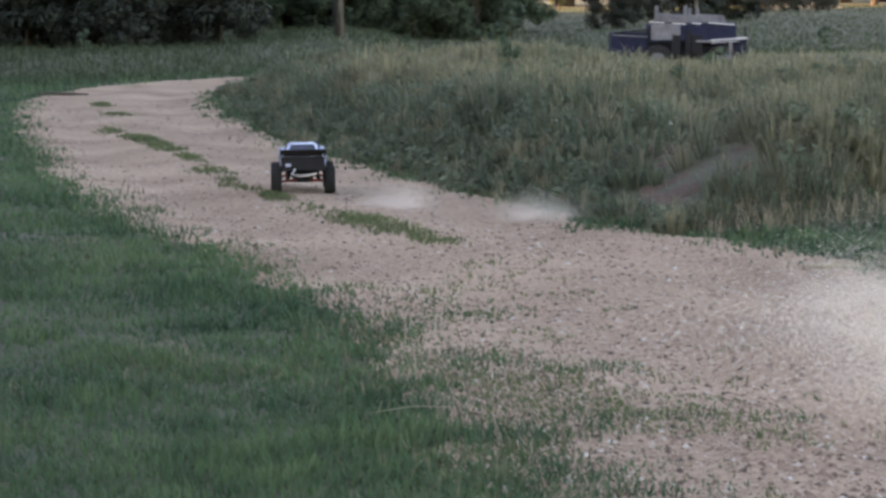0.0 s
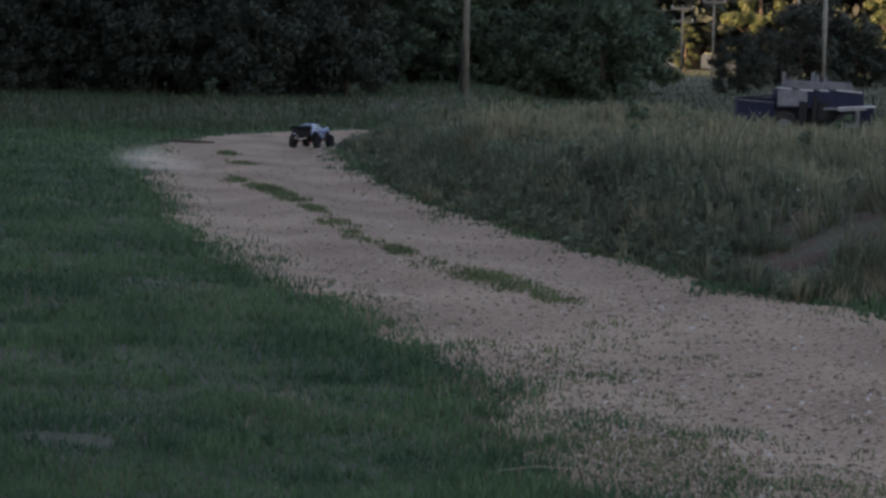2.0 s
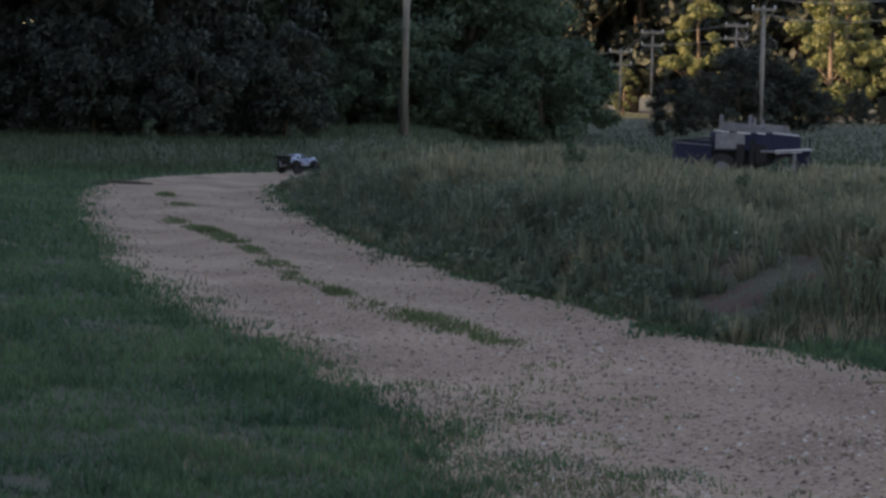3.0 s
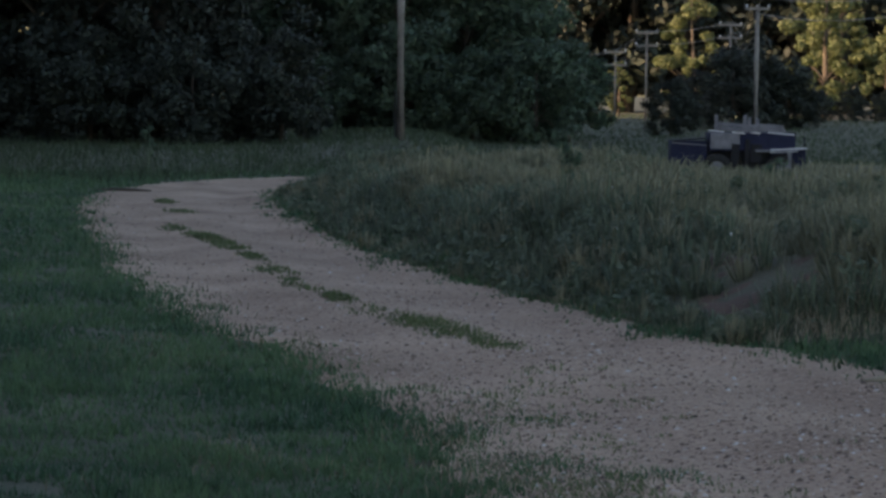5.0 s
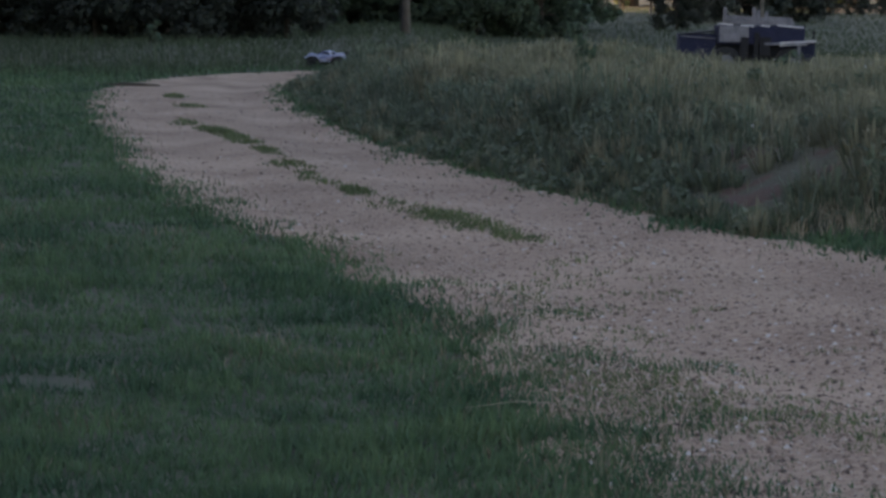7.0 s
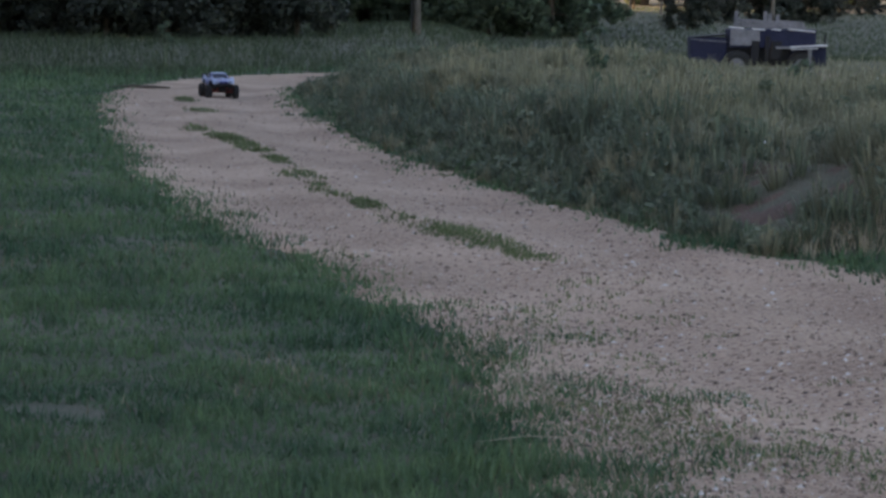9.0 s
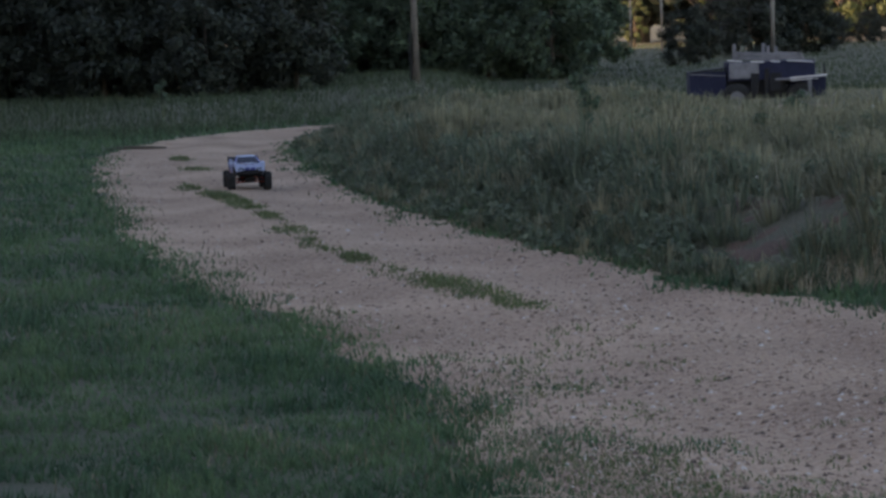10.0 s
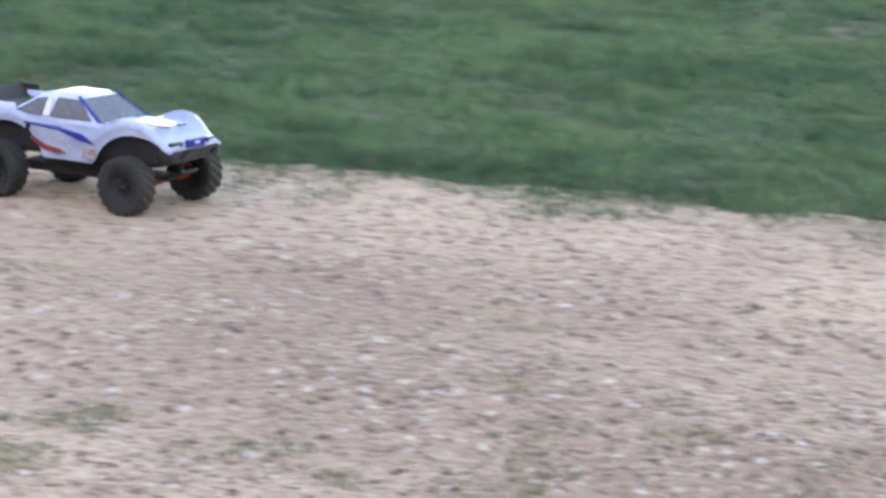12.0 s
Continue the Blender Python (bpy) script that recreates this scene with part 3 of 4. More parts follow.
def build_woods():
    shrub_kinds = [tree_parts(3.6, 1.9, 0.25, 46, 170, 0.1, M_LEAF) for _ in range(3)]
    tree_kinds = [tree_parts(13, 4.2, 1.6, 95, 190, 0.15, M_LEAF, rng.uniform(-1, 1)) for _ in range(3)]
    dark_shrubs = [tree_parts(3.6, 1.9, 0.2, 50, 170, 0.095, M_LEAF_SHADED) for _ in range(2)]
    dark_trees = [tree_parts(13, 4.2, 1.0, 95, 180, 0.14, M_LEAF_SHADED, rng.uniform(-1, 1)) for _ in range(2)]
    far_trees = [tree_parts(13, 4.2, 1.0, 80, 50, 0.3, M_LEAF_SHADED, rng.uniform(-1, 1)) for _ in range(2)]
    coarse_trees = [tree_parts(13, 4.4, 0.8, 80, 55, 0.62, M_LEAF, rng.uniform(-1, 1)) for _ in range(2)]
    lit_kinds = [tree_parts(12, 3.8, 1.0, 30, 190, 0.2, M_LEAF_SUNLIT, rng.uniform(-1, 1)) for _ in range(2)]

    def plant(name, kinds, x, y, s, label, category, group):
        kind = kinds[int(rng.integers(len(kinds)))]
        ob = make_tree(name, kind, pose(x, y, float(height(np.array([x]), np.array([y]))[0]), 0, 0, rng.uniform(0, 360)), label, category, group)
        ob.scale = (s, s, s)

    # the wood behind the bend, its shade put into the leaf colour
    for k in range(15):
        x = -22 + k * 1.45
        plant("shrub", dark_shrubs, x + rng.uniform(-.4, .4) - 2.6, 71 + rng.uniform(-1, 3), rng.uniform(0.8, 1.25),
              "dense green shrub at the wood's edge, darkened for shade", "shrub", "shrubs at the wood's edge")
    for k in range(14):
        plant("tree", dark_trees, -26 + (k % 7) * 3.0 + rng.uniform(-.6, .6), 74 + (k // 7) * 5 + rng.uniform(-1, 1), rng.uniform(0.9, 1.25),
              "tall green broadleaf tree, darkened for the wood's shade", "tree", "trees of the dark wood")
    # the wood's wall behind the field
    for k in range(13):
        plant("shrub", shrub_kinds, -4.5 + k * 0.97 + rng.uniform(-.3, .3), 101 + rng.uniform(-1.5, 3), rng.uniform(0.9, 1.35) * (1.1 if k > 8 else 1),
              "rounded green shrub along the far field edge", "shrub", "shrubs along the field")
    for k in range(12):
        plant("tree", tree_kinds, -8.5 + (k % 6) * 2.1 + rng.uniform(-.4, .4), 107 + (k // 6) * 6, rng.uniform(0.9, 1.2),
              "tall green broadleaf tree in evening shade", "tree", "trees behind the field")
    # sunlit trees far off; bushes before and wood behind take the shaded leaf colour
    for x, y, s in ((15.8, 178, .35), (22.6, 184, .82), (32.5, 181, .75), (35, 186, 0.9), (41, 180, 1.0), (46, 186, 1.2), (31, 173, .9), (35.2, 170, .62)):
        plant("tree", lit_kinds, x, y, s, "yellow-green tree in low evening sun", "tree", "sunlit far trees")
    # The small ones from x = 27 on fill the shade under the sunlit trees.
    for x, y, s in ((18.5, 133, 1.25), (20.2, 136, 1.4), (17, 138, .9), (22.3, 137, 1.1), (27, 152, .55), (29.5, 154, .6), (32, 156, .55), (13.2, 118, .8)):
        plant("shrub", dark_shrubs, x, y, s, "bush across the far field, darkened for shade", "shrub", "bushes across the far field")
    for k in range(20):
        plant("tree", far_trees, 4 + (k % 10) * 5.2, 212 + (k // 10) * 8, rng.uniform(1.5, 2.1), "tall tree of the far wood, darkened for shade", "tree", "trees of the far wood")
    # unseen trees added along the lawn's side to shade the clearing
    for k in range(66):
        plant("tree", coarse_trees, -44 - (k % 3) * 5 + rng.uniform(-1, 1), -85 + k * 3.4, rng.uniform(1.5, 1.9),
              "unseen tall tree added to shade the clearing", "tree", "trees along the clearing")


# ---- poles, wires and the wagon ----
def build_poles():
    def pole(x, y, tall, r, label, arms=()):
        root = tagged(new("utility_pole"), label, "utility pole", "poles of the power line")
        z = float(height(np.array([x]), np.array([y]))[0])
        root.matrix_basis = pose(x, y, z)
        part("shaft", tube(bmesh.new(), [(0, 0, -0.4), (0, 0, tall * .5), (0.02, 0, tall)], [r * 1.15, r, r * .75], 12), M_POLE, root, smooth=True)
        for h, w in arms:
            part("crossarm", box(bmesh.new(), w, 0.14, 0.14, pose(0, -r, h), 0.01), M_POLE, root)
            for s in (-1, 1):
                part("insulator", lathe(bmesh.new(), [(0, .02), (.02, .05), (.12, .05), (.14, .02)], 8, pose(s * w * .45, -r, h + .07, 0, -90, 0)), M_TRIM, root)
        return root
    first = pole(-0.5, 70, 9.5, 0.13, "weathered grey wooden utility pole in tall grass")
    part("guard_strip", box(bmesh.new(), 0.05, 0.05, 1.5, pose(-0.16, -0.1, 0.75), 0.01), M_BLACK, first, "dark cable guard")
    pole(16.7, 112, 6.6, 0.12, "slim weathered pole behind the wagon", ((6.4, 1.2),))
    for x, y, tall in ((13.05, 150, 4.7), (15.1, 150, 6.0), (20.2, 147, 6.5)):
        pole(x, y, tall, 0.08, "distant wooden pole with crossarms", ((tall - .15, 1.5), (tall - 1.0, 1.5)))
    ends = [(11.0, 152, 4.9), (13.05, 149.8, 5.1), (15.1, 149.8, 6.4), (20.2, 146.8, 6.95), (16.7, 111.8, 6.9), (24, 80, 8)]
    for drop in (0, 0.85):
        for s in (-0.6, 0.6):
            pts = []
            for a, b in zip(ends, ends[1:]):
                for u in np.linspace(0, 1, 9, endpoint=False):
                    p = Vector(a).lerp(Vector(b), u)
                    pts.append((p.x + s * .3, p.y, p.z - drop - 0.9 * u * (1 - u) * (Vector(b) - Vector(a)).length / 6))
            wire = new("power_line", finish(tube(bmesh.new(), pts, 0.014, 5), "power_line", M_WIRE))
            tagged(wire, "pale sagging power cable between distant poles", "cable", "cables of the power line")


def build_wagon():
    """An old farm wagon with stake sides, half sunk in the grass."""
    root = tagged(new("farm_wagon"), "old navy farm wagon with grey stake sides, half hidden in grass", "wagon")
    root.matrix_basis = pose(7.3, 52, 0.0, 0, 0, -3)
    part("bed", box(bmesh.new(), 1.94, 1.3, 0.42, pose(0.34, 0, 0.66), 0.02), M_BLUE_OLD, root)
    # Made deep and black to fill the shade under the bed.
    part("chassis", box(bmesh.new(), 2.3, 1.0, 0.5, pose(0.3, 0, 0.2), 0.02), M_BLACK, root)
    front = part("front_box", box(bmesh.new(), 0.82, 1.1, 0.62, pose(-1.08, 0, 0.36), 0.03), M_BLUE_OLD, root)
    part("cover", box(bmesh.new(), 0.8, 1.14, 0.03, pose(-1.08, 0, 0.70, 0, -5), 0.01), M_BLACK, front)
    part("edge_strip", box(bmesh.new(), 0.82, 0.02, 0.025, pose(-1.08, -0.575, 0.60, 0, 4), 0.005), M_GREY_WOOD, front)
    rear = part("rear_box", box(bmesh.new(), 0.8, 1.1, 0.5, pose(1.16, 0, 0.24), 0.03), M_BLUE_OLD, root)
    part("shelf", box(bmesh.new(), 0.82, 0.3, 0.035, pose(1.15, -0.6, 0.50, 0, -3), 0.008), M_TRIM, rear, "pale metal shelf")
    part("shelf_rail", box(bmesh.new(), 0.62, 0.03, 0.02, pose(1.05, -0.76, 0.44, 0, -3), 0.005), M_TRIM, rear)
    for x, w, z in ((-0.48, 0.34, 0.90), (0.02, 0.3, 0.865), (0.42, 0.2, 0.86), (0.98, 0.6, 0.85)):
        part("rim", box(bmesh.new(), w, 0.035, 0.03, pose(x, -0.665, z, 0, 5), 0.006), M_TRIM, root, "worn pale metal rim")
    part("panel", box(bmesh.new(), 0.66, 0.03, 0.36, pose(-0.28, -0.665, 0.68), 0.01), M_GREY_WOOD, root, "pale weathered panel")
    for x, z, w, h in ((-0.05, 0.36, 0.18, 0.5), (0.22, 0.42, 0.1, 0.6), (0.42, 0.4, 0.24, 0.42)):
        part("slat", box(bmesh.new(), w, 0.04, h, pose(x, -0.68, z, 0, 3), 0.008), M_BLACK, root, "dark upright piece under the bed")
    part("ledge", box(bmesh.new(), 0.42, 0.06, 0.05, pose(0.62, -0.7, 0.46), 0.008), M_GREY_WOOD, root)
    for x, z in ((-0.42, 1.06), (0.24, 1.06), (0.34, 1.0), (0.52, 0.98)):
        part("stake", box(bmesh.new(), 0.08, 0.08, 0.42, pose(x, 0.2, z, 0, 2), 0.008), M_GREY_WOOD, root)
    for x, z, w in ((0.1, 0.93, 1.1), (0.06, 1.03, 1.0), (0.86, 0.92, 0.6), (0.84, 1.01, 0.56)):
        part("side_board", box(bmesh.new(), w, 0.04, 0.085, pose(x, 0.14, z, 0, 4), 0.006), M_GREY_WOOD, root)
    part("upright", box(bmesh.new(), 0.04, 0.04, 0.3, pose(1.55, -0.3, 0.62), 0.005), M_BLACK, root)
    for x in (-0.45, 1.0):
        for y in (-0.6, 0.6):
            wheel = part("wheel", lathe(bmesh.new(), [(-.09, .18), (-.1, .3), (-.05, .35), (.05, .35), (.1, .3), (.09, .18)], 18,
                                        pose(x, y, 0.04, 0, 0, 90)), M_RUBBER, root, smooth=True)
            part("hub", lathe(bmesh.new(), [(-.06, .0), (-.07, .18), (.07, .18), (.06, .0)], 14, pose(x, y, 0.04, 0, 0, 90)), M_GREY_WOOD, wheel)
    part("leg", box(bmesh.new(), 0.08, 0.08, 0.62, pose(1.18, -0.66, 0.12), 0.01), M_GREY_WOOD, root)


def build_sand_bank():
    """The low sandy rise by the far trees that the sun still reaches."""
    u, v = np.meshgrid(np.linspace(-1, 1, 30), np.linspace(-1, 1, 14))
    u, v = u.ravel(), v.ravel()
    x, y = 32.0 + 4.2 * u + 0.8 * v, 163.5 + 2.6 * v
    rise = smoothstep(1.0, 0.4, np.hypot(u, v) + 0.35 * (vnoise(x, y, 1.4) - 0.5))
    z = height(x, y) - 0.25 + 0.6 * rise + 0.12 * (vnoise(x, y, 0.7) - 0.5)
    i, j = np.meshgrid(np.arange(29), np.arange(13))
    a = (j * 30 + i).ravel()
    me = raw_mesh("sand_bank", np.stack([x, y, z], 1), np.full(len(a), 4), np.stack([a, a + 1, a + 31, a + 30], 1).ravel(), M_SAND, True)
    tagged(new("sand_bank", me), "low sandy bank in the last evening sun", "bank", kind="structure")


def build_weeds():
    """Single tall weeds that stand out of the grass."""
    for x, y, tall in ((1.46, 22, 0.8), (-5.6, 47.5, 0.9), (9.9, 48, 0.75), (4.3, 27, 0.5)):
        root = tagged(new("weed"), "dark leafy weed standing out of the grass", "weed", "tall weeds")
        root.matrix_basis = pose(x, y, float(height(np.array([x]), np.array([y]))[0]))
        bm = bmesh.new()
        heads = []
        for k in range(5):
            a = k * 1.3
            tip = (0.1 * math.cos(a), 0.1 * math.sin(a), tall * (0.62 + 0.09 * k))
            tube(bm, [(0, 0, 0), (tip[0] * .3, tip[1] * .3, tip[2] * .5), tip], [0.012, 0.009, 0.004], 5)
            heads.append(tip)
        part("stem", bm, M_WEED, root)
        ob = new("leaves", leaf_cloud(heads + [(0, 0, tall * .6), (0.05, 0, tall * .4)], [0.085] * 7, 24, 0.04, M_LEAF, "leaves"))
        ob.parent = root


def build_litter():
    """The fallen branch by the lawn and straws on the grass."""
    z = lambda x, y: float(height(np.array([x]), np.array([y]))[0])
    bm = tube(bmesh.new(), [(-0.13, 0, 0.02), (-0.03, 0.015, 0.03), (0.05, 0, 0.028), (0.14, 0.02, 0.02)], [0.012, 0.02, 0.018, 0.008], 8)
    ob = new("branch", finish(bm, "branch", M_DRY, True))
    ob.matrix_basis = pose(2.45, 11.45, z(2.45, 11.45) + 0.02, 0, 0, -8)
    tagged(ob, "short pale fallen branch at the grass edge", "branch")
    bm = tube(bmesh.new(), [(-0.2, 0, 0.0), (-0.03, 0.01, 0.02), (0.2, 0.0, 0.01)], [0.0018, 0.0022, 0.0012], 5)
    ob = new("straw", finish(bm, "straw", M_DRY))
    ob.matrix_basis = pose(0.24, 7.46, z(.24, 7.46) + 0.05, 0, 0, 2)
    tagged(ob, "long dry straw lying on the lawn edge", "straw")
    bm = tube(bmesh.new(), [(-0.45, 0, 0.02), (-0.1, 0.04, 0.04), (0.2, -0.02, 0.035), (0.5, 0.05, 0.02)], [0.02, 0.03, 0.028, 0.012], 8)
    ob = new("stick", finish(bm, "stick", M_BARK, True))
    ob.matrix_basis = pose(-4.75, 36.3, z(-4.75, 36.3) + 0.03, 0, 0, 4)
    tagged(ob, "dark fallen stick at the outer edge of the bend", "stick")
    # white flower heads in the field
    x, y = wedge(70, 14, 45, -10, 18, 0.8)
    e, side = beside(x, y)
    ok = (side > 0) & (mown(x, y) < 0.4) & (e > 0.6)
    c = np.stack([x[ok], y[ok], height(x[ok], y[ok]) + rng.uniform(0.25, 0.45, ok.sum())], 1)
    ob = new("field_flowers", leaf_cloud(c, np.full(len(c), 0.012), 7, 0.006, M_TRIM, "field_flowers"))
    tagged(ob, "small white flower heads among the tall grass", "flowers", kind="stuff")


# ---- the radio-controlled truck ----
WHEEL_R = 0.1
WHEELS = [(-0.196, 0.271), (0.196, 0.271), (-0.196, -0.26), (0.196, -0.26)]
STRETCH = 1.13      # the shell is drawn 0.72 m long and drawn out to this


def build_truck():
    """Forward is +y; the wheels stand on z = 0."""
    root = tagged(new("toy_truck"), "white blue-striped radio-controlled truck on knobbly black wheels", "toy truck")
    # shell: stations along y with half width, sill, shoulder and top heights
    bm = bmesh.new()
    rows = []
    for k in range(49):
        y = -0.36 + 0.72 * k / 48
        half = 0.178 - 0.022 * smoothstep(0.2, 0.36, y) - 0.008 * smoothstep(-0.2, -0.36, y) - 0.012 * math.exp(-((y - 0.0) / 0.11) ** 2)
        sill = 0.152 + 0.068 * smoothstep(0.22, 0.30, y) + 0.06 * smoothstep(-0.25, -0.36, y)
        for wy in (0.24, -0.23):
            if abs(y - wy) < 0.142:
                sill = max(sill, 0.122 + math.sqrt(0.142 ** 2 - (y - wy) ** 2))
        bulge = 0.05 * math.exp(-((y - 0.225) / 0.085) ** 2) + 0.024 * math.exp(-((y + 0.225) / 0.10) ** 2)
        shoulder = 0.262 + bulge + 0.012 * smoothstep(0, -0.3, y) - 0.04 * smoothstep(0.27, 0.36, y)
        top = 0.281 + 0.006 * math.sin(y * 9) - 0.042 * smoothstep(0.25, 0.36, y) + 0.004 * smoothstep(-0.1, -0.3, y)
        sill = min(sill, shoulder - 0.012)
        mid = sill + (shoulder - sill) * 0.55
        prof = [(half - 0.006, sill), (half + 0.004, mid), (half - 0.004, shoulder), (half - 0.03, shoulder + 0.006), (half - 0.06, top), (0.0, top + 0.006)]
        pts = [(-a, b) for a, b in prof] + [(a, b) for a, b in prof[-2::-1]]
        rows.append([bm.verts.new((a, y, b)) for a, b in pts])
    for a, b in zip(rows, rows[1:]):
        for i in range(len(a) - 1):
            bm.faces.new((a[i], a[i + 1], b[i + 1], b[i]))
    bm.faces.new(rows[0])
    bm.faces.new(rows[-1][::-1])
    bmesh.ops.solidify(bm, geom=bm.faces[:], thickness=0.003)
    body = part("body", bm, M_WHITE, root, "glossy white shell", True)
    # cab
    bm = bmesh.new()
    base = [(-0.145, -0.27), (0.145, -0.27), (0.15, 0.12), (-0.15, 0.12)]
    roof = [(-0.098, -0.135), (0.098, -0.135), (0.108, -0.005), (-0.108, -0.005)]
    lo = [bm.verts.new((x, y, 0.272)) for x, y in base]
    hi = [bm.verts.new((x, y, 0.366)) for x, y in roof]
    for i in range(4):
        bm.faces.new((lo[i], lo[(i + 1) % 4], hi[(i + 1) % 4], hi[i]))
    bm.faces.new(hi)
    bmesh.ops.bevel(bm, geom=bm.edges[:], offset=0.012, segments=2, affect="EDGES")
    part("cab", bm, M_WHITE, body, smooth=True)

    def pane(name, corners, mat, grow=0.004, label=""):
        b = bmesh.new()
        vs = [Vector(c) for c in corners]
        nrm = (vs[1] - vs[0]).cross(vs[2] - vs[0]).normalized()
        lower = [b.verts.new(v) for v in vs]
        upper = [b.verts.new(v + nrm * grow) for v in vs]
        b.faces.new(lower[::-1])
        b.faces.new(upper)
        for i in range(len(vs)):
            j = (i + 1) % len(vs)
            b.faces.new((lower[i], lower[j], upper[j], upper[i]))
        return part(name, b, mat, body, label)

    def on_side(s, y, u):
        """A point on the cab's side: u from sill to roof."""
        x = (0.1475 - 0.043 * u) * s
        return (x, y, 0.275 + 0.091 * u)

    pane("windscreen", [(-0.128, 0.106, 0.284), (0.128, 0.106, 0.284), (0.098, 0.01, 0.356), (-0.098, 0.01, 0.356)], M_GLASS)
    pane("rear_window", [(0.115, -0.255, 0.285), (-0.115, -0.255, 0.285), (-0.085, -0.15, 0.357), (0.085, -0.15, 0.357)], M_GLASS)
    for s in (-1, 1):
        f = [on_side(s, 0.075, .14), on_side(s, 0.012, .84), on_side(s, -0.07, .86), on_side(s, -0.085, .14)]
        r = [on_side(s, -0.115, .14), on_side(s, -0.11, .82), on_side(s, -0.145, .74), on_side(s, -0.22, .2)]
        pane("side_window", f[::s], M_GLASS)
        pane("quarter_window", r[::s], M_GLASS)
        # painted flashes on the flank
        side = lambda y, z: (s * (0.169 - 0.012 * math.exp(-(y / 0.11) ** 2) + 0.0125), y, z + 0.02)
        pane("stripe", [side(0.115, .196), side(0.06, .228), side(-0.03, .246), side(-0.155, .25), side(-0.155, .244), side(-0.03, .232), side(0.05, .205)][::s], M_BLUE, label="dark blue flash")
        pane("outline", [side(-0.145, .243), side(-0.15, .225), side(-0.115, .178), side(-0.1, .172), side(-0.135, .222), side(-0.13, .243)][::s], M_BLACK, 0.003)
        pane("flash", [side(0.0, .158), side(-0.03, .17), side(-0.075, .178), side(-0.125, .206), side(-0.13, .195), side(-0.085, .162), side(-0.04, .152)][::s], M_RED, label="faded red flash")
        pane("sponsor_patch", [side(0.11, .15), side(0.115, .186), side(0.065, .184), side(0.06, .15)][::s], M_SCUFF, 0.003, "worn grey-red patch")
        pane("number_patch", [on_side(s, -0.088, .2), on_side(s, -0.088, .8), on_side(s, -0.108, .78), on_side(s, -0.112, .2)][::s], M_TRIM, 0.003)
        pane("pillar_stripe", [(s * 0.136, 0.105, 0.288), (s * 0.143, 0.098, 0.288), (s * 0.11, 0.0, 0.362), (s * 0.102, 0.004, 0.364)][::-s], M_BLUE, 0.004)
        part("fin", box(bmesh.new(), 0.012, 0.16, 0.04, pose(s * 0.15, -0.29, 0.302, 0, 0, 0), 0.004), M_WHITE, body)
        part("headlight", box(bmesh.new(), 0.06, 0.012, 0.022, pose(s * 0.1, 0.352, 0.238, -18, 0, -s * 10), 0.004), M_GLASS, body, "dark headlight decal")
    part("grille", box(bmesh.new(), 0.11, 0.012, 0.03, pose(0, 0.361, 0.24, -15), 0.004), M_BLUE, body, "dark blue grille")
    part("badge", box(bmesh.new(), 0.03, 0.006, 0.01, pose(0, 0.369, 0.241, -15), 0.003), M_WHITE, body)
    for s in (-1, 1):
        part("hood_stripe", box(bmesh.new(), 0.028, 0.2, 0.004, pose(s * 0.06, 0.2, 0.2875, 0, 0, s * 14), 0.001), M_BLUE if s < 0 else M_RED, body)
    part("roof_scoop", box(bmesh.new(), 0.11, 0.12, 0.014, pose(0, 0.22, 0.286, -4), 0.006), M_WHITE, body)
    part("bed_cover", box(bmesh.new(), 0.285, 0.13, 0.014, pose(0, -0.302, 0.294), 0.003), M_BLACK, body)
    part("tail_panel", box(bmesh.new(), 0.325, 0.014, 0.1, pose(0, -0.366, 0.232), 0.004), M_BLACK, body, "dark tail with marks")
    part("plate", box(bmesh.new(), 0.04, 0.006, 0.022, pose(-0.11, -0.373, 0.222), 0.002), M_WHITE, body)
    # wing
    wing = part("wing", box(bmesh.new(), 0.33, 0.08, 0.01, pose(0, -0.378, 0.312, -36), 0.004), M_BLACK, root, "black rear wing")
    for s in (-1, 1):
        part("end_plate", box(bmesh.new(), 0.007, 0.08, 0.06, pose(s * 0.166, -0.378, 0.312), 0.003), M_BLACK, wing)
        part("wing_strut", tube(bmesh.new(), [(s * 0.06, -0.33, 0.27), (s * 0.06, -0.372, 0.31)], 0.007, 6), M_BLACK, wing)
    # chassis, bumpers and running gear
    bm = box(bmesh.new(), 0.15, 0.5, 0.03, pose(0, 0, 0.1), 0.008)
    box(bm, 0.17, 0.26, 0.05, pose(0, -0.01, 0.135), 0.01)
    chassis = part("chassis", bm, M_BLACK, root)
    # Black box added to put shade into the wheel arches and stop see-through gaps.
    part("inner_tub", box(bmesh.new(), 0.25, 0.62, 0.1, pose(0, 0, 0.205), 0.02), M_BLACK, chassis)
    part("front_bumper", box(bmesh.new(), 0.28, 0.06, 0.05, pose(0, 0.335, 0.2, 15), 0.014), M_BLACK, chassis)
    part("bull_bar", tube(bmesh.new(), [(-0.09, 0.36, 0.19), (-0.085, 0.39, 0.225), (0.085, 0.39, 0.225), (0.09, 0.36, 0.19)], 0.006, 7), M_BLACK, chassis)
    part("skid_plate", box(bmesh.new(), 0.1, 0.1, 0.012, pose(0, 0.3, 0.12, 25), 0.004), M_BLACK, chassis)
    part("rear_bumper", tube(bmesh.new(), [(-0.06, -0.37, 0.19), (-0.085, -0.4, 0.16), (-0.03, -0.41, 0.145), (0.04, -0.41, 0.15), (0.1, -0.4, 0.16)], 0.009, 7),
         M_CHROME, chassis, "bright bent exhaust pipe")
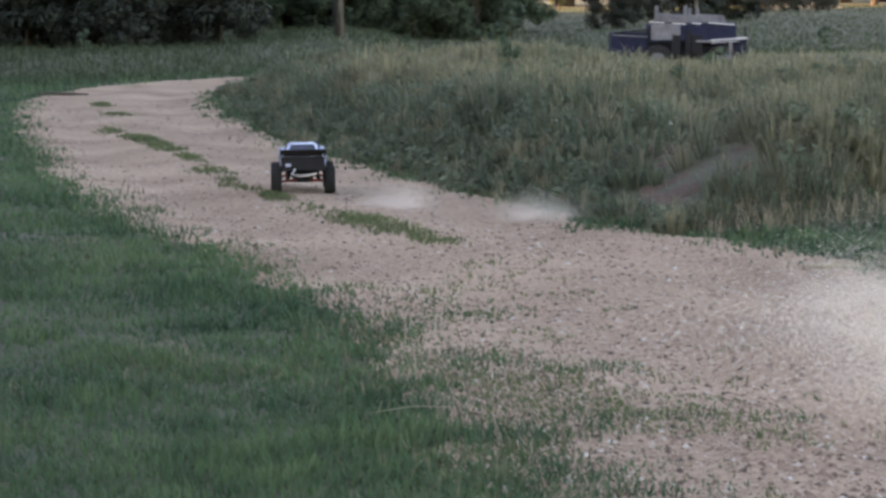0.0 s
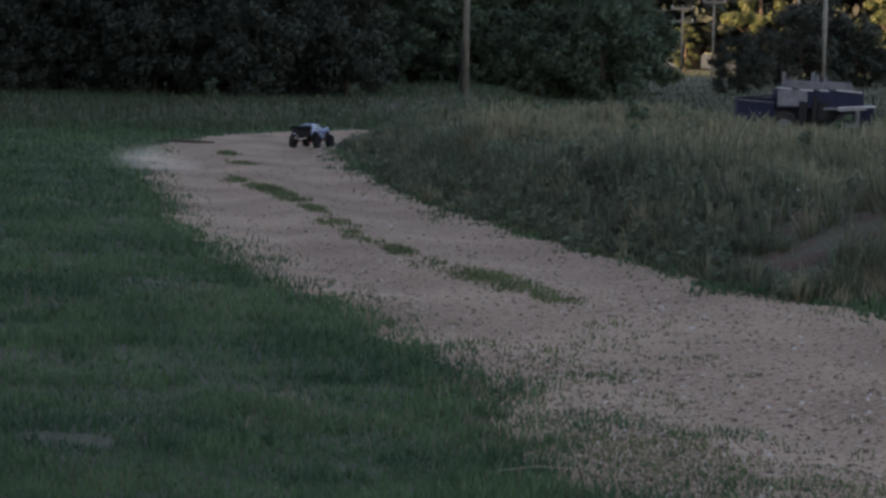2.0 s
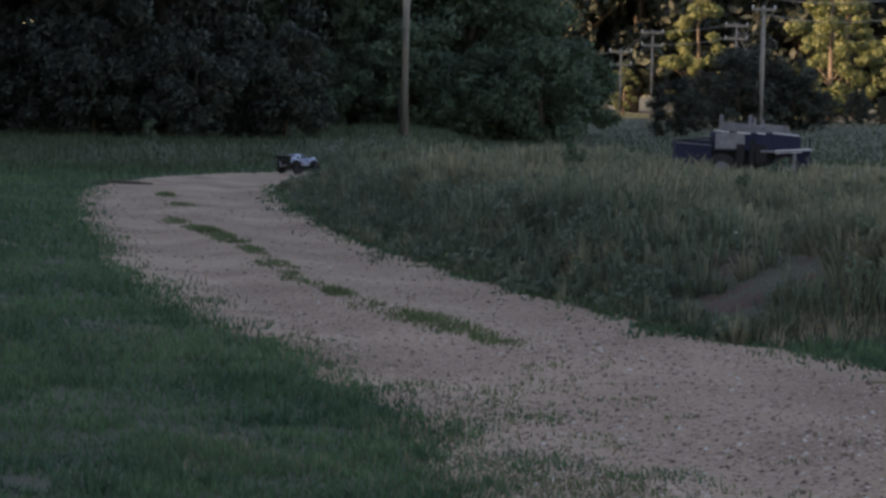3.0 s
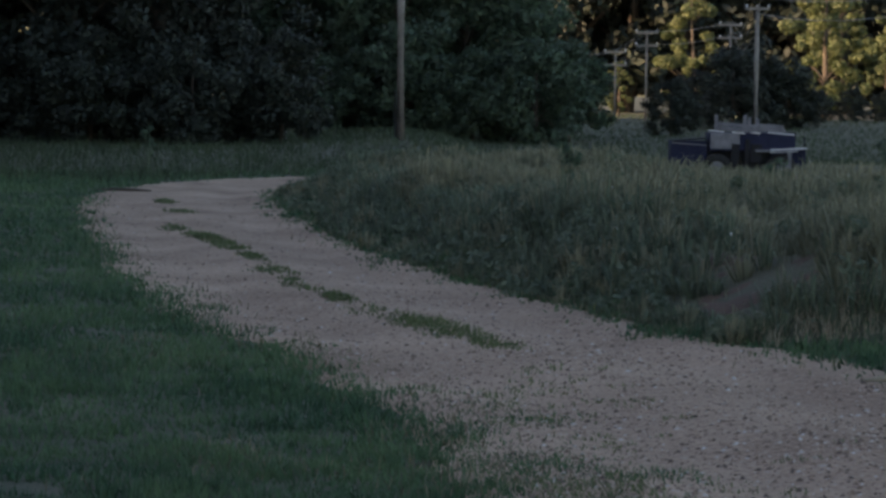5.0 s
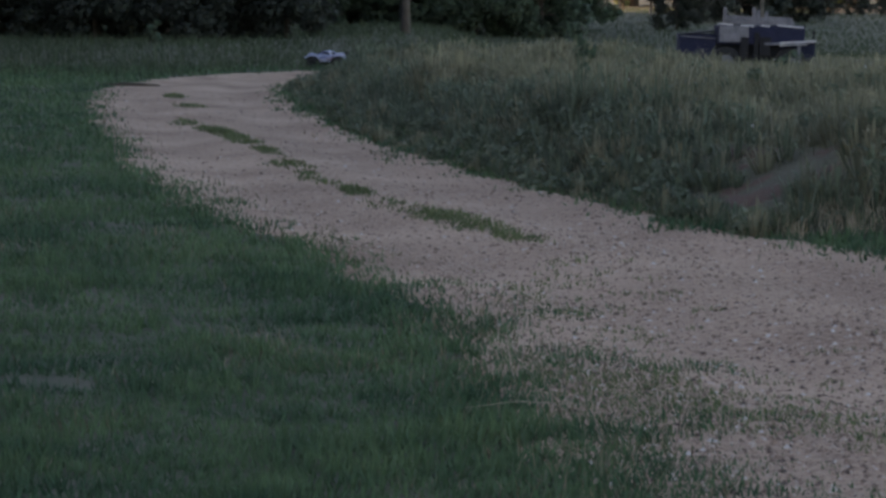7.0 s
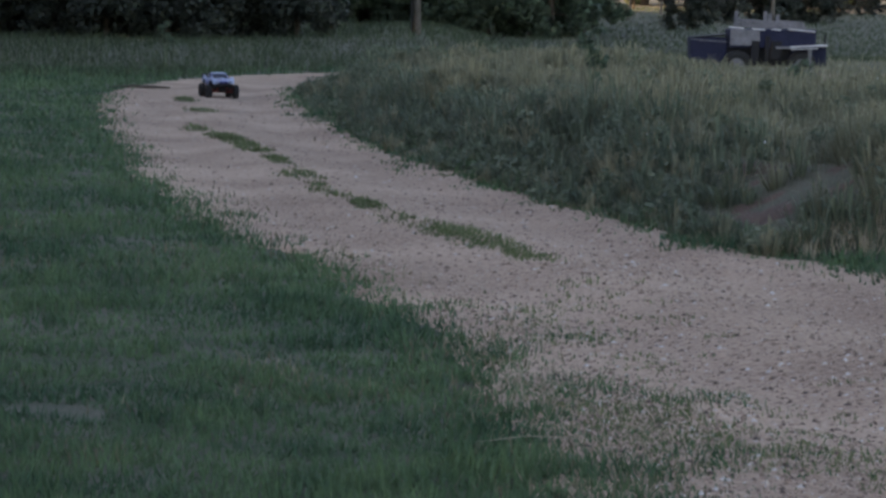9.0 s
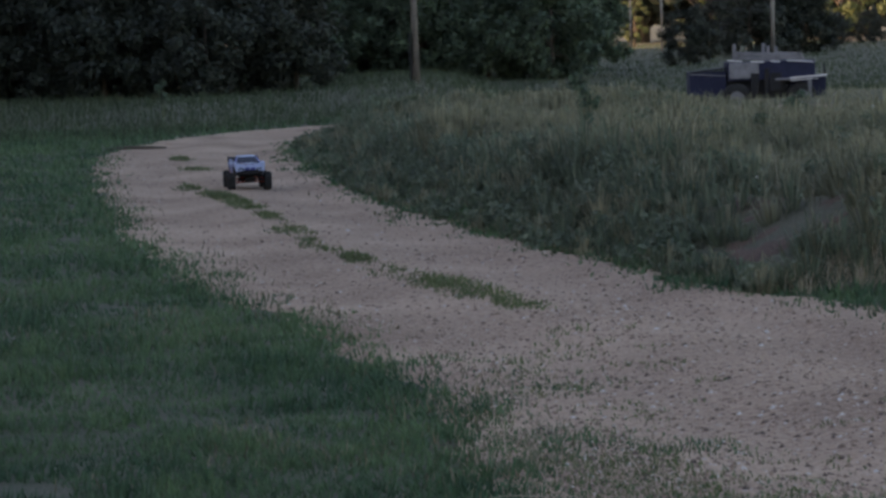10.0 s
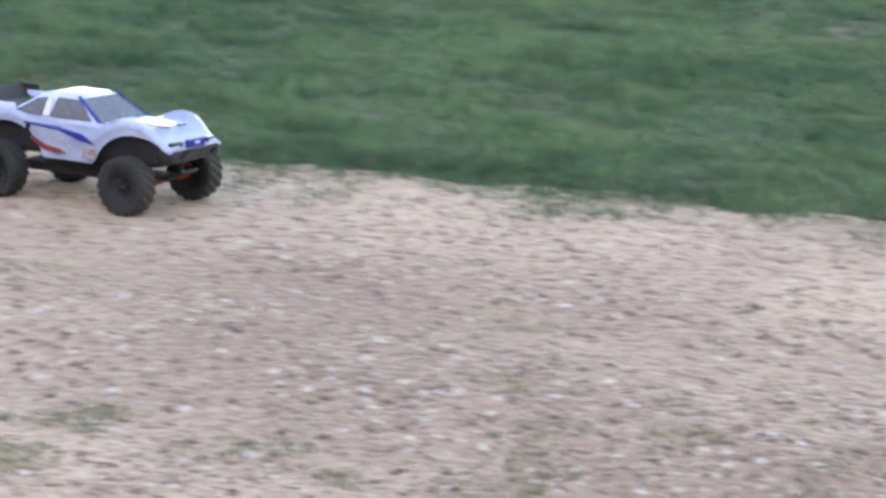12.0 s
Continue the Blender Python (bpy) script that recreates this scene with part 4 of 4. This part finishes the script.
    for x, y in WHEELS:
        s, y = (1 if x > 0 else -1), y / STRETCH
        part("lower_arm", tube(bmesh.new(), [(s * 0.05, y - 0.03, 0.1), (s * 0.18, y, 0.09), (s * 0.05, y + 0.03, 0.1)], 0.009, 6), M_ARM, chassis, "red suspension arm")
        part("upper_arm", tube(bmesh.new(), [(s * 0.05, y, 0.15), (s * 0.18, y, 0.125)], 0.007, 6), M_ARM, chassis, "red suspension arm")
        part("shock", tube(bmesh.new(), [(s * 0.12, y, 0.1), (s * 0.075, y - 0.01, 0.24)], 0.014, 8), M_BLACK, chassis)
    for ob in root.children_recursive:
        ob.data.transform(Matrix.Diagonal((0.98, STRETCH, 1, 1)))
    # wheels: built once about the x axis
    tyre, rings = bmesh.new(), []
    for x, r, knob in ((-.033, .052, 0), (-.039, .07, 0), (-.04, .084, 1), (-.033, .092, 1), (-.012, .094, 2), (.012, .094, 1), (.033, .092, 2), (.04, .084, 2), (.039, .07, 0), (.033, .052, 0)):
        rings.append([tyre.verts.new((x, (r + 0.007 * (knob > 0 and (k + 2 * knob) % 4 < 2)) * math.cos(k * math.tau / 72),
                                      (r + 0.007 * (knob > 0 and (k + 2 * knob) % 4 < 2)) * math.sin(k * math.tau / 72))) for k in range(72)])
    for a, b in zip(rings, rings[1:]):
        for k in range(72):
            tyre.faces.new((a[k], a[(k + 1) % 72], b[(k + 1) % 72], b[k]))
    rim = lathe(bmesh.new(), [(-.037, .054), (-.03, .048), (-.012, .022), (-.012, .0), (.012, .0), (.012, .022), (.03, .048), (.037, .054)], 20)
    hub = lathe(bmesh.new(), [(-.03, 0), (-.03, .01), (-.02, .014), (.02, .014), (.03, .01), (.03, 0)], 8)
    spokes = bmesh.new()
    for k in range(6):
        a = k * math.tau / 6
        box(spokes, 0.044, 0.012, 0.036, Matrix.Rotation(a, 4, "X") @ pose(0, 0, 0.03), 0.003)
    t_me, r_me = finish(tyre, "tyre", M_RUBBER, False), finish(rim, "rim", M_BLACK, True)
    h_me, s_me = finish(hub, "hub", M_BLACK, True), finish(spokes, "spokes", M_BLACK, False)
    wheels = []
    for x, y in WHEELS:
        wheel = new("wheel", t_me)
        wheel.parent = root
        wheel.matrix_basis = pose(x, y, WHEEL_R)
        for nm, me in (("rim", r_me), ("hub", h_me), ("spokes", s_me)):
            ob = new(nm, me)
            ob.parent = wheel
        wheels.append(wheel)
    return root, wheels


# ---- dust ----
def build_dust():
    """Clouds of fine dust specks that the wheels throw up; each cloud is one rigid piece."""
    def cloud(n, s):
        core = rng.normal(size=(14, 3)) * [0.28, 0.28, 0.15]
        p = core[rng.integers(14, size=n)] + rng.normal(size=(n, 3)) * [0.26, 0.26, 0.15]
        p[:, 2] = np.abs(p[:, 2])
        a, b = rng.normal(size=(n, 3)), rng.normal(size=(n, 3))
        return raw_mesh("dust_cloud", np.stack([p, p + a * s, p + b * s], 1).reshape(-1, 3), np.full(n, 3), np.arange(3 * n), M_DUST)
    kinds, fine = [cloud(42000, 0.0042) for _ in range(3)], cloud(90000, 0.0027)
    # time of rising, place, size, seconds aloft
    puffs = [(-0.7, 1.95, 8.8, .85, 1.5), (-0.7, 1.75, 7.5, .7, 1.5), (-0.8, 2.15, 10.2, .4, 1.5), (-0.9, 1.9, 13.9, .5, 1.6), (-0.6, 1.0, 14.4, .4, 1.3),
             (-0.3, 0.2, 15.6, .4, 1.2), (-0.05, -0.15, 16.3, .3, 1.1), (0.2, -0.7, 17.8, .6, 1.2), (0.4, -1.4, 19.4, .6, 1.2),
             (0.6, -2.1, 21.5, .55, 1.1), (0.85, -2.9, 24.6, .5, 1.0), (1.1, -4.0, 26.6, .7, 1.1), (1.3, -4.3, 27.8, .65, 1.1),
             (1.5, -4.6, 29.6, .5, .9), (10.1, -1.9, 24.4, .5, 1.2), (10.3, -1.5, 22.6, .5, 1.2), (10.5, -1.1, 21.2, .5, 1.2),
             (10.8, -0.1, 18.7, .5, 1.2), (11.0, 0.6, 16.2, .5, 1.1), (11.12, 0.95, 14.6, .5, 1.0), (11.25, 1.2, 13.5, .5, 1.0), (11.38, 1.5, 12.3, .45, 1.0)]
    made = []
    for k, (t, x, y, s, life) in enumerate(puffs):
        ob = new("dust_cloud", fine if y < 12 else kinds[k % 3])
        ob.scale = (s, s, s)
        tagged(ob, "pale brown dust whirled up from the track", "dust", "dust clouds behind the truck")
        made.append((ob, t, x, y, s, life, rng.uniform(0, 360)))
    return made


# ---- build ----
build_ground()
build_road()
build_bank_soil()
build_woods()
build_poles()
build_wagon()
build_sand_bank()
build_weeds()
TRUCK, TRUCK_WHEELS = build_truck()
DUST = build_dust()
build_litter()
build_gravel()
build_grass()

# truck: seconds, x, y, heading (degrees left of +y), pitch
DRIVE = [
    (0.0, -0.39, 16.95, 2), (0.2, -0.95, 18.4, 12), (0.5, -1.96, 21.2, 16), (0.8, -2.85, 24.3, -15), (1.0, -3.36, 26.75, -27), (1.2, -3.4, 28.5, -62),
    (1.5, -3.2, 30.4, -60), (1.8, -2.75, 33.0, -15), (2.0, -2.62, 35.3, -18), (2.5, -2.6, 38.9, -18), (2.8, -2.5, 41.6, -28), (3.0, -2.3, 43.2, -38),
    (3.3, -1.2, 44.3, -82), (3.8, 1.0, 44.5, -88), (4.5, 1.8, 44.6, -55), (5.1, 1.9, 44.9, 10), (5.7, 1.5, 45.2, 70), (6.3, 0.6, 45.3, 90),
    (6.8, -1.2, 45.6, 90), (7.0, -2.0, 45.8, 95), (7.2, -2.5, 45.9, 112), (7.8, -4.0, 43.5, 150), (8.4, -4.0, 38.5, 190), (8.8, -3.55, 35.4, 205), (9.0, -3.2, 33.3, 196),
    (9.5, -2.5, 29.0, 182), (10.0, -2.05, 25.0, 190), (10.5, -0.95, 20.4, 207), (11.0, 0.63, 15.58, 182), (11.3, 1.35, 13.0, 193), (11.5, 1.84, 11.12, 202),
    (11.6, 2.16, 10.34, 204), (11.7, 2.51, 9.54, 206), (11.8, 2.9, 8.69, 205), (11.9, 3.33, 7.85, 206), (12.0, 3.87, 7.03, 204)]


def motions():
    walk(TRUCK, [(t, pose(x, y, 0.02, 0, 0, h)) for t, x, y, h in DRIVE])
    for k, wheel in enumerate(TRUCK_WHEELS):
        x, y = WHEELS[k]
        walk(wheel, [(i / FPS, pose(x, y, WHEEL_R, -((i * 62) % 360))) for i in range(361)])
    for ob, t, x, y, s, life, turn in DUST:
        low, high = -1.4 * s, 0.02
        rows = [(0.0, low if t > 0.05 else None, 0.0), (t - 0.02, low, 0.0), (t + 0.12, high - 0.2 * s, 0.05), (t + 0.4 * life, high, 0.15),
                (t + life, low * 0.5, 0.3), (t + life + 0.5, low, 0.32), (12.0, low, 0.32)]
        times, zs, drift = [r[0] for r in rows[1:]], [r[1] for r in rows[1:]], [r[2] for r in rows[1:]]
        keys = sorted({0.0, 12.0, *[round(u, 2) for u in times if 0 < u < 12]})
        walk(ob, [(u, pose(x + float(np.interp(u, times, drift)), y, float(np.interp(u, times, zs)), 0, 0, turn + 8 * float(np.interp(u, times, drift)))) for u in keys])


motions()
